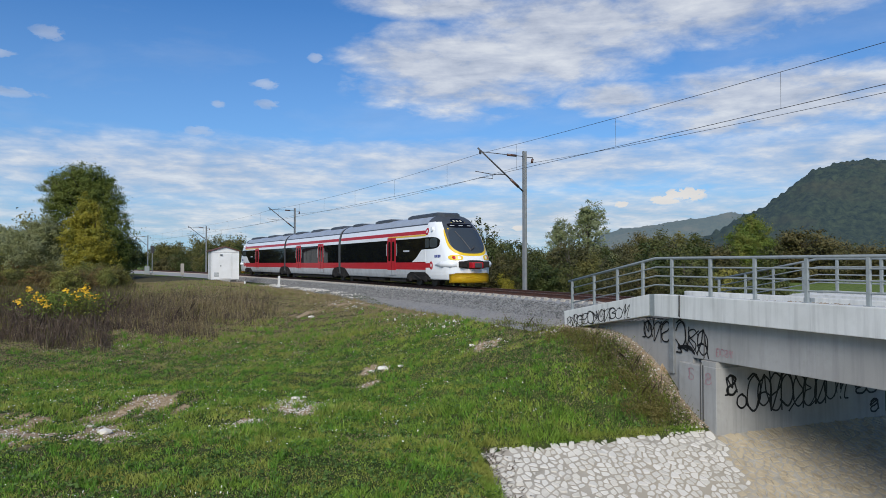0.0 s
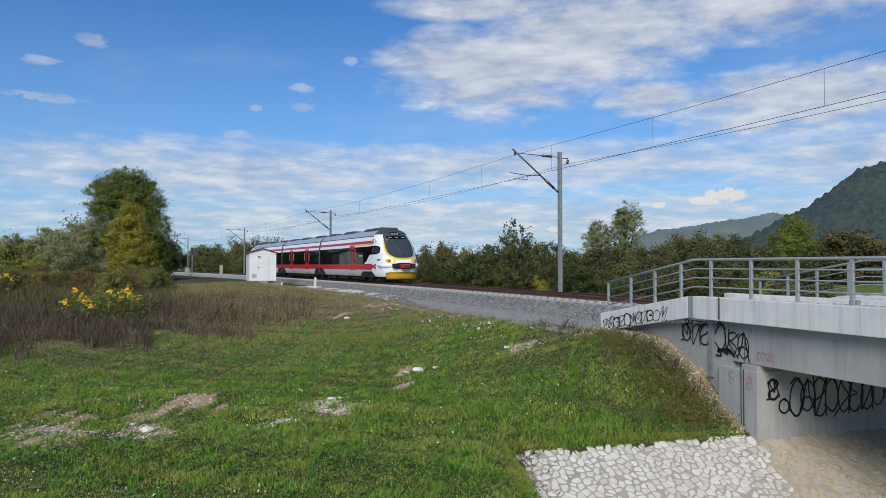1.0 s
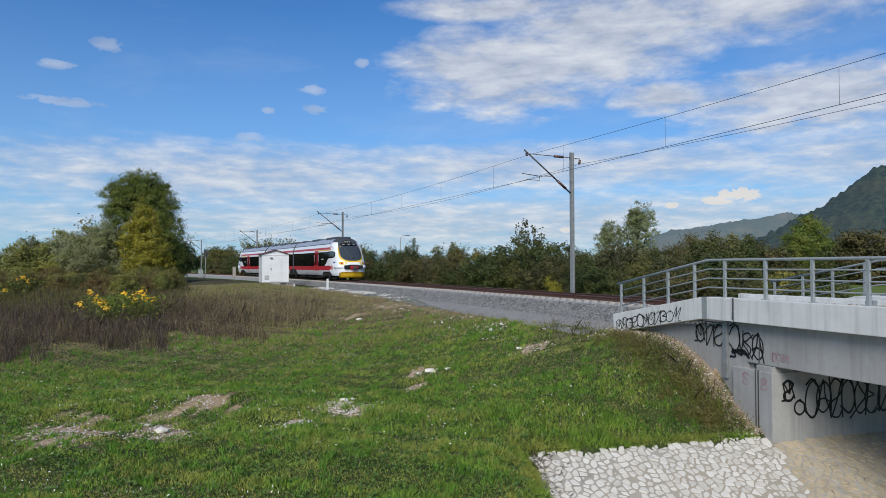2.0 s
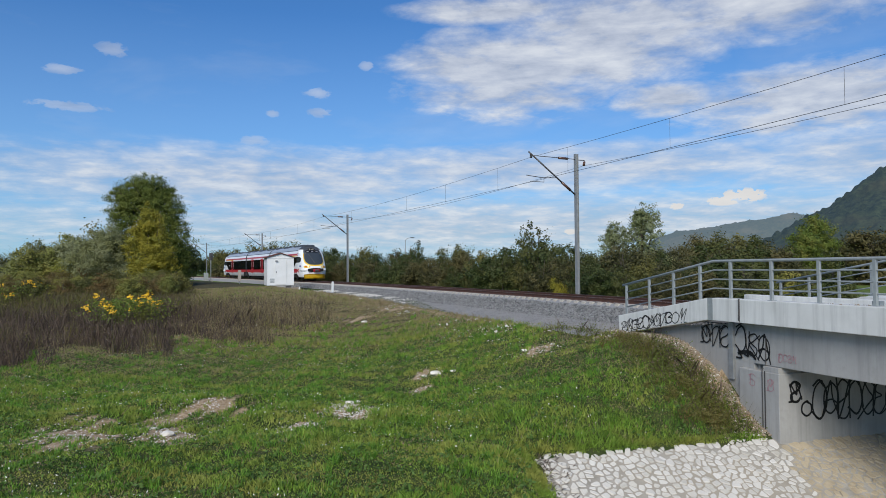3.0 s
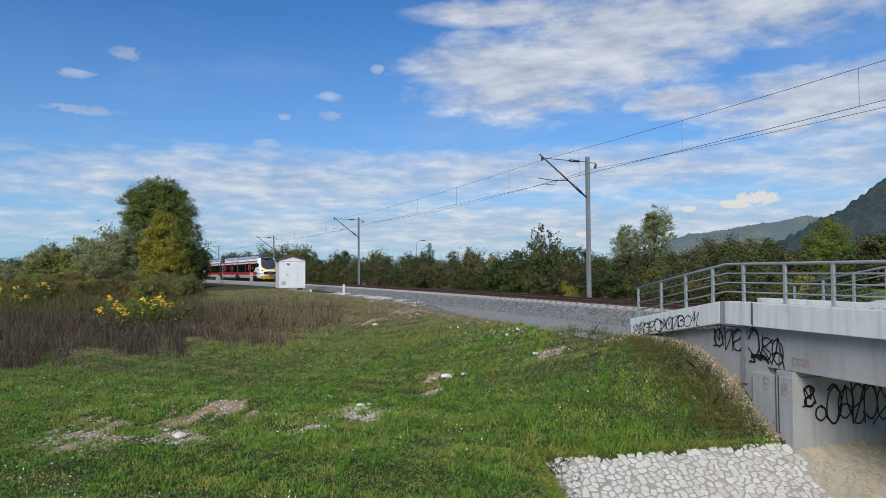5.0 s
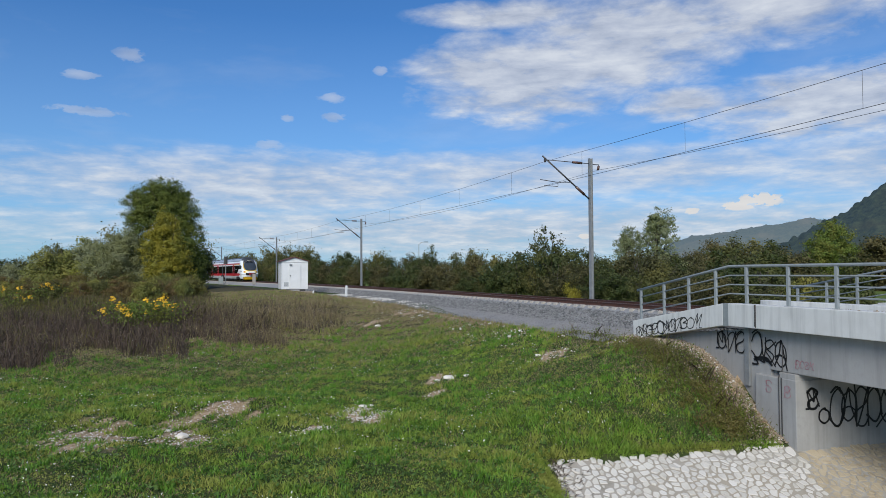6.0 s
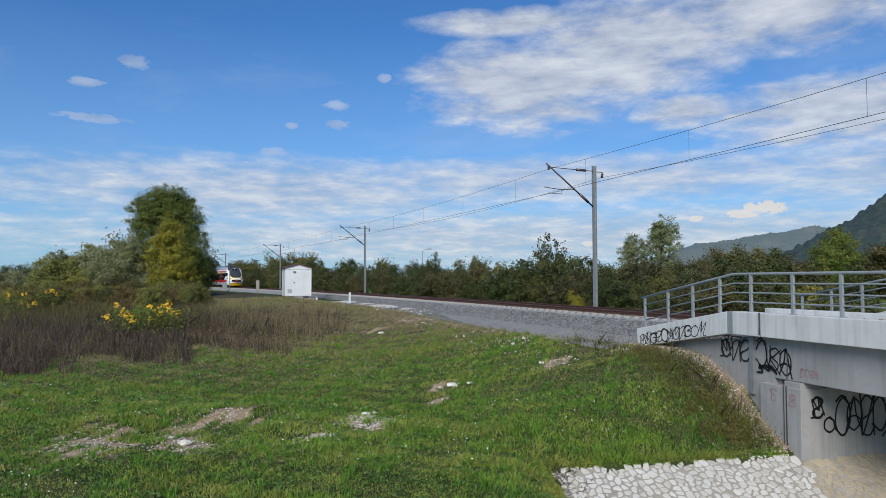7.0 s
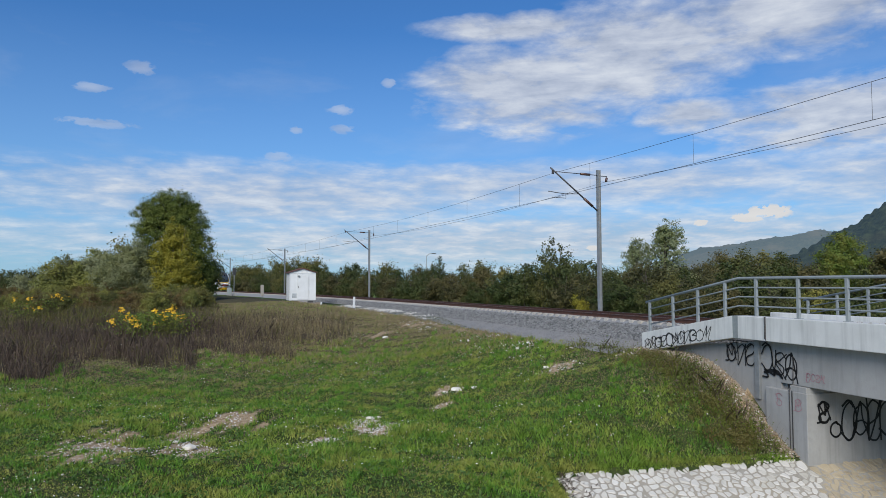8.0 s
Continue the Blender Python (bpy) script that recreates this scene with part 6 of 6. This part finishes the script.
    tagged(new("meadow_flowers", soup("meadow_flowers", leaf_quads(rng, c, 0.026), 4, L_PALE)), "tiny pale wild flowers in the grass", "flowers", kind="stuff")
    # stones lying on the bare patches
    ps = []
    for cx, cy, rx, ry in PATCHES[:11]:
        m = int((900 if cx in (5.65, 4.1) else 170) * rx * ry) + 30
        ps.append(np.stack([cx + rng.normal(0, 0.55, m) * rx, cy + rng.normal(0, 0.55, m) * ry], -1))
    ps = np.concatenate(ps)
    ps = ps[(bank_depth(ps[:, 0], ps[:, 1]) < -0.1)]
    stones(np.column_stack([ps, ground_z(ps[:, 0], ps[:, 1])]), 0.010, 0.045, "patch_stones", M_STONE_ISL, rng, "pale stones on the bare patches")


def build_weeds():
    rng = np.random.default_rng(8)
    n = 120000
    x = rng.uniform(-24, 14, n)
    y = rng.uniform(26, 60, n)
    keep = (weed_field(x, y) > 0.15 + 0.6 * rng.random(n)) & (rng.random(n) < 1.0 - 0.35 * step(4.5, 8.5, x)) & (lumps(x, y, 1.9, 12.0) + 0.5 * lumps(x, y, 4.3, 3.0) > -0.75 + 0.5 * rng.random(n))
    x, y = x[keep], y[keep]
    base = np.stack([x, y, ground_z(x, y) - 0.02], -1)
    tall = (0.28 + 0.45 * (0.5 + 0.5 * lumps(x, y, 0.7, 4.0)) + 0.55 * np.clip(lumps(x, y, 2.3, 6.0), 0, 1) ** 1.5) * (0.5 + 0.9 * rng.random(len(x)) ** 1.5)
    tall *= 1.0 - 0.3 * step(7, 12, x)
    tall *= 1.25 - 0.45 * step(44, 54, y)
    tall = np.minimum(tall, 0.75 + 0.4 * rng.random(len(x)))
    straw = rng.random(len(x)) < np.clip(0.02 + 0.8 * step(-1.0, 8.0, x) + 0.25 * lumps(x, y, 1.3, 2.0), 0.02, 0.9)
    green = (~straw) & (rng.random(len(x)) < 0.03 + 0.5 * step(43, 52, y) + 0.15 * np.clip(lumps(x, y, 0.9, 11.0), 0, 1))
    for sel, mat, name, label, hm in ((~straw & ~green, L_WEED, "dead_weeds", "tall dark brown dead weeds", 1.0), (straw, L_STRAW, "straw_weeds", "tall straw-coloured dry grass", 0.8), (green, L_OLIVE, "green_weeds", "olive weeds among the dead stalks", 1.1)):
        b, t = base[sel], tall[sel] * hm
        blades(name, b, t, 0.014 + 0.016 * rng.random(len(b)), mat, rng, label, 0.22, category="weeds")
        m = rng.random(len(b)) < 0.55
        c = np.repeat(b[m], 5, 0)
        c[:, 2] += np.repeat(t[m], 5) * rng.uniform(0.45, 1.05, len(c))
        c[:, :2] += rng.normal(0, 0.09, (len(c), 2))
        tagged(new(name + "_heads", soup(name + "_heads", leaf_quads(rng, c, 0.034), 4, mat)), label + ", seed heads", "weeds", kind="stuff")
    # low scrub at the foot of the wing wall and along the ballast
    n = 26000
    x, y = rng.uniform(11.0, 16.2, n), rng.uniform(13.6, 24, n)
    dens = (1 - 0.8 * step(16.5, 19.5, y)) * np.exp(-((x - 14.55 - 0.06 * (y - 15)) / 0.75) ** 2) * (0.35 + 0.65 * (lumps(x, y, 1.6, 3.0) > -0.1))
    k = (rng.random(n) < dens) & (bank_depth(x, y) < -0.1) & (x < 15.45 - 0.35 * rng.random(n))
    x, y = x[k], y[k]
    b = np.stack([x, y, ground_z(x, y) - 0.02], -1)
    t = 0.12 + 0.42 * rng.random(len(x)) ** 2.2 * (0.5 + 0.8 * step(13.8, 14.8, x))
    half = rng.random(len(x)) < 0.35 + 0.3 * step(14.0, 14.9, x)
    blades("bank_scrub", b[half], t[half], 0.010 + 0.010 * rng.random(half.sum()), L_WEED, rng, "dry brown scrub on the bank by the wing wall", 0.35, category="weeds")
    blades("bank_grass", b[~half], t[~half] * 0.7, 0.012 + 0.010 * rng.random((~half).sum()), L_OLIVE, rng, "olive grass on the bank by the wing wall", 0.35, category="weeds")
    c = np.repeat(b, 4, 0)
    c[:, 2] += np.repeat(t, 4) * rng.uniform(0.15, 0.9, len(c))
    c[:, :2] += rng.normal(0, 0.1, (len(c), 2))
    tagged(new("bank_leaves", soup("bank_leaves", leaf_quads(rng, c, 0.03), 4, L_DARK)), "small olive leaves of the bank scrub", "weeds", kind="stuff")
    # rounded dry shrubs on the bank
    for name, mat, m, size, label in (("bank_shrubs", L_BROWN, 20, 0.022, "low reddish-brown shrubs on the bank by the wing wall"), ("bank_herbs", L_OLIVE, 55, 0.026, "low olive shrubs on the bank by the wing wall")):
        cy = 14.2 + 5.6 * rng.random(m) ** 1.3
        cx = 14.75 + 0.07 * (cy - 15) - np.abs(rng.normal(0, 0.75, m))
        ok = bank_depth(cx, cy) < -0.25
        cx, cy = cx[ok], cy[ok]
        r = 0.10 + 0.20 * rng.random(len(cx))
        d = rng.normal(0, 1, (len(cx), 150, 3))
        d /= np.linalg.norm(d, axis=2, keepdims=True)
        rad = r[:, None, None] * rng.random((len(cx), 150, 1)) ** 0.4
        p = np.stack([cx, cy, ground_z(cx, cy) + r * 0.55], -1)[:, None] + d * rad * np.array([1.0, 1.0, 1.25])
        tagged(new(name, soup(name, leaf_quads(rng, p.reshape(-1, 3), size, d.reshape(-1, 3)), 4, mat)), label, "shrubs", kind="stuff")
    n = 9000
    y = rng.uniform(21.5, 66, n)
    x = track_x(y) - 3.8 - 0.5 * step(24, 29, y) - np.abs(rng.normal(0, 1.3, n))
    k = (lumps(x, y, 0.9, 9.0) > 0.0) & (rng.random(n) < 0.25 + 0.75 * step(23, 30, y))
    x, y = x[k], y[k]
    blades("ballast_edge_grass", np.stack([x, y, ground_z(x, y) - 0.02], -1), 0.08 + 0.24 * rng.random(len(x)) ** 2, 0.014 + 0.012 * rng.random(len(x)), L_STRAW, rng, "dry grass along the foot of the ballast", 0.4)


def build_flower_bush(px, dep, wide, tall, count, seed, label):
    rng = np.random.default_rng(seed)
    x, y = spot(px, dep)
    t = tagged(new("flowering_bush"), label, "flowers", "yellow flowering clumps")
    m = count * 9
    c = np.stack([rng.normal(0, wide * 0.36, m), rng.normal(0, wide * 0.3, m), tall * rng.random(m) ** 0.7 * 0.9], -1)
    part("foliage", soup("foliage", leaf_quads(rng, c, 0.075), 4, L_FRESH), None, t, "green leaves")
    centre = np.stack([rng.normal(0, wide * 0.30, count // 15 + 3), rng.normal(0, wide * 0.25, count // 15 + 3), tall * rng.uniform(0.55, 1.05, count // 15 + 3)], -1)
    heads = centre[rng.integers(0, len(centre), count)] + rng.normal(0, 0.10, (count, 3))
    polys = []
    for h in heads:
        up = Vector(rng.normal(0, 0.35, 3)) + Vector((-0.35, -0.6, 0.5))
        turn = up.to_track_quat("Z", "Y").to_matrix()
        r = rng.uniform(0.045, 0.068)
        for k in range(8):
            a = k * math.tau / 8
            for q, rad in ((a - 0.3, r * 0.3), (a - 0.22, r), (a + 0.22, r), (a + 0.3, r * 0.3)):
                polys.append(tuple(Vector(h) + turn @ Vector((math.cos(q) * rad, math.sin(q) * rad, 0.004 * k % 3))))
    tagged(part("flower_heads", soup("flower_heads", polys, 4, L_FLOWER), None, t, "yellow daisy-like flower heads"), kind="stuff")
    stems = np.repeat(heads, 1, 0)
    st = np.stack([np.column_stack([stems[:, 0] * 0.5 - 0.008, stems[:, 1] * 0.5, np.zeros(len(stems))]), np.column_stack([stems[:, 0] * 0.5 + 0.008, stems[:, 1] * 0.5, np.zeros(len(stems))]), stems], 1)
    tagged(part("stalk_cluster", soup("stalk_cluster", st, 3, L_OLIVE), None, t, "thin green stalks"), kind="stuff")
    t.matrix_world = pose(x, y, ground_h(x, y))


build_grass()
build_weeds()
build_flower_bush(118, 38.5, 3.0, 1.7, 230, 31, "clump of yellow daisy-like flowers among dead weeds")
build_flower_bush(-75, 46, 2.0, 1.5, 50, 32, "smaller clump of yellow flowers among dead weeds")
build_flower_bush(-140, 44, 1.6, 1.4, 40, 33, "smaller clump of yellow flowers among dead weeds")


def big_stone(x, y, r, seed, label):
    rng = random.Random(seed)
    bm = bmesh.new()
    bmesh.ops.create_icosphere(bm, subdivisions=2, radius=r)
    for v in bm.verts:
        v.co *= 1 + rng.uniform(-0.16, 0.16)
        v.co.z *= 0.42
    ob = part("field_stone", bm, M_FIELD, None, label)
    tagged(ob, category="stone", group="stones in the meadow")
    ob.location = (x, y, ground_h(x, y) + r * 0.25)


for x, y, r, seed in ((0.55, 20.1, 0.17, 1), (9.8, 23.7, 0.22, 2), (9.45, 23.9, 0.12, 3), (10.3, 23.2, 0.12, 4), (5.9, 21.3, 0.13, 5), (6.2, 21.5, 0.1, 6), (12.9, 22.6, 0.14, 7), (0.2, 20.8, 0.1, 8), (11.4, 38, 0.2, 9)):
    big_stone(x, y, r, seed, "pale limestone lying in the grass")


def build_rubble():
    """Pale gravel on the slope below the wing wall, and crumbs of soil on the walkway."""
    rng = np.random.default_rng(14)
    y = rng.uniform(13.9, 21.0, 3200)
    x = 15.95 + 0.075 * (y - 13.5) - np.abs(rng.normal(0, 0.75, len(y)))
    k = bank_depth(x, y) < -0.05
    xs, ys = x + rng.normal(0, 0.1, len(x)), y + rng.normal(0, 0.1, len(y))
    ks = (bank_depth(xs, ys) < -0.05) & (xs < 16.0 + 0.075 * (ys - 13.5))
    stones(np.stack([xs[ks], ys[ks], ground_z(xs[ks], ys[ks])], -1), 0.02, 0.08, "slope_clods", M_DIRT, rng, "brown clods and gravel on the slope below the wing wall")
    k &= rng.random(len(x)) < 0.4
    stones(np.stack([x[k], y[k], ground_z(x[k], y[k])], -1), 0.012, 0.055, "slope_rubble", M_STONE_ISL, rng, "pale rubble on the slope below the wing wall")
    y = np.concatenate([rng.uniform(43, 68, 2400), rng.uniform(23, 43, 700)])
    far = np.arange(len(y)) < 2400
    o = np.where(far, -2.5 - np.abs(rng.normal(0, 0.9, len(y))), -4.5 - np.abs(rng.normal(0, 0.9, len(y))))
    x = track_x(y) + o
    k = lumps(x, y, 0.8, 4.0) + 0.5 * lumps(x, y, 3.1, 2.0) > np.where(far, -0.15, 0.1)
    x, y, o = x[k], y[k], o[k]
    stones(np.stack([x, y, np.maximum(bed_z(o), ground_z(x, y))], -1), 0.02, 0.10, "toe_rubble", M_STONE_ISL, rng, "pale rubble along the foot of the ballast")
    # dead stalks washed against the rim of the paving
    y = rng.uniform(9.5, 14.9, 900)
    x = 7.35 + (y - 11.63) * 0.405 + np.abs(rng.normal(0, 0.38, len(y)))
    k = lumps(x, y, 2.2, 5.0) > -0.1
    c = np.stack([x[k], y[k], np.array([paved(a, b) for a, b in zip(x[k], y[k])]) + 0.05], -1)
    blades("paving_litter", c, 0.02 + 0.05 * rng.random(len(c)), 0.02 + 0.02 * rng.random(len(c)), L_WEED, rng, "dead brown stalks lying on the paving", 2.2, category="litter")
    base = BRIDGE @ Vector((0.2, 1.6, 0.42))
    c = np.array(base)[None] + rng.normal(0, 1, (70, 3)) * np.array([0.05, 0.55, 0.0])
    stones(c, 0.012, 0.045, "walkway_debris", M_DIRT, rng, "dark clods of soil on the edge beam")


build_rubble()


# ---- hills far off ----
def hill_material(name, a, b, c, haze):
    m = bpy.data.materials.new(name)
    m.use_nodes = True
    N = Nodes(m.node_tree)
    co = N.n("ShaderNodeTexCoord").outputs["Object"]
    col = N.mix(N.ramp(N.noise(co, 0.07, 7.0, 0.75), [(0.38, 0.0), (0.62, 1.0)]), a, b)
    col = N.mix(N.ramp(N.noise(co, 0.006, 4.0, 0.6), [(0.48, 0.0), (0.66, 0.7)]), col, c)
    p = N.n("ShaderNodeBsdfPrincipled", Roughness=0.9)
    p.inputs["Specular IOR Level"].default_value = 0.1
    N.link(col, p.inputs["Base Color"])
    # the haze of distance is put in as a bluish glow of the surface
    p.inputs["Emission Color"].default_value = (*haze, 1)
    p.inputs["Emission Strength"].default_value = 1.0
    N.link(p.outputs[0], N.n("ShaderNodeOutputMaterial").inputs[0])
    return m


def build_hill(name, label, ridge, dist, deep, bump, cols, rows, mat):
    """A wooded hill: a ridge line (bearing offset, height over distance) with slopes towards the viewer and away."""
    px = np.linspace(ridge[0][0], ridge[-1][0], cols)
    top = np.interp(px, [r[0] for r in ridge], [r[1] for r in ridge])
    verts, faces = [], []
    for j in range(rows):
        q = j / (rows - 1)
        dd = dist - deep + 1.6 * deep * q
        s = min(1.0, q * 1.6)
        rise = (s * s * (3 - 2 * s)) if q <= 0.625 else max(0.0, 1 - (q - 0.625) * 2.4)
        for i in range(cols):
            x, y = spot(px[i], dd)
            z = top[i] * dist * rise
            k = noise.noise(Vector((x / (bump * 14), y / (bump * 14), 0))) * bump * 2.2 * s + noise.noise(Vector((x / (bump * 1.1), y / (bump * 1.1), 3))) * bump * 0.8 + abs(noise.noise(Vector((x / (bump * 3.5), y / (bump * 3.5), 7)))) * bump * 1.2
            verts.append((x, y, z + (k if z > 1 else 0) - 3))
    for j in range(rows - 1):
        for i in range(cols - 1):
            a = j * cols + i
            faces.append((a, a + 1, a + cols + 1, a + cols))
    tagged(new(name, mesh_from(name, verts, faces, mat, True)), label, "hill", kind="structure")


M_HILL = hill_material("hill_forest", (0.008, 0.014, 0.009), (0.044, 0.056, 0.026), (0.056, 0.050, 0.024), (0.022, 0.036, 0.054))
# the far range is also paler in base colour, for thicker haze
M_FARHILL = hill_material("far_hill_forest_hazed", (0.030, 0.045, 0.035), (0.060, 0.070, 0.045), (0.11, 0.095, 0.06), (0.085, 0.115, 0.150))
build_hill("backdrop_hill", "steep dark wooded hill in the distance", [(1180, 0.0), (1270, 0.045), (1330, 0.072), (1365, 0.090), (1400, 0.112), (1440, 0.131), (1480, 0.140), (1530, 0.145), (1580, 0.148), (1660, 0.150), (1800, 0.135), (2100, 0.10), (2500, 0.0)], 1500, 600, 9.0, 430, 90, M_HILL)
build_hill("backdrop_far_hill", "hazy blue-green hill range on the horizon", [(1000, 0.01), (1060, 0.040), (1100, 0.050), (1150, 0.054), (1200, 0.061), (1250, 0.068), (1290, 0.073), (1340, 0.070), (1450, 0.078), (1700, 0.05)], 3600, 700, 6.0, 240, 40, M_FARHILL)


# ---- stones of the paving, last of the structure ----
build_paving()


def motions():
    move_train()


motions()
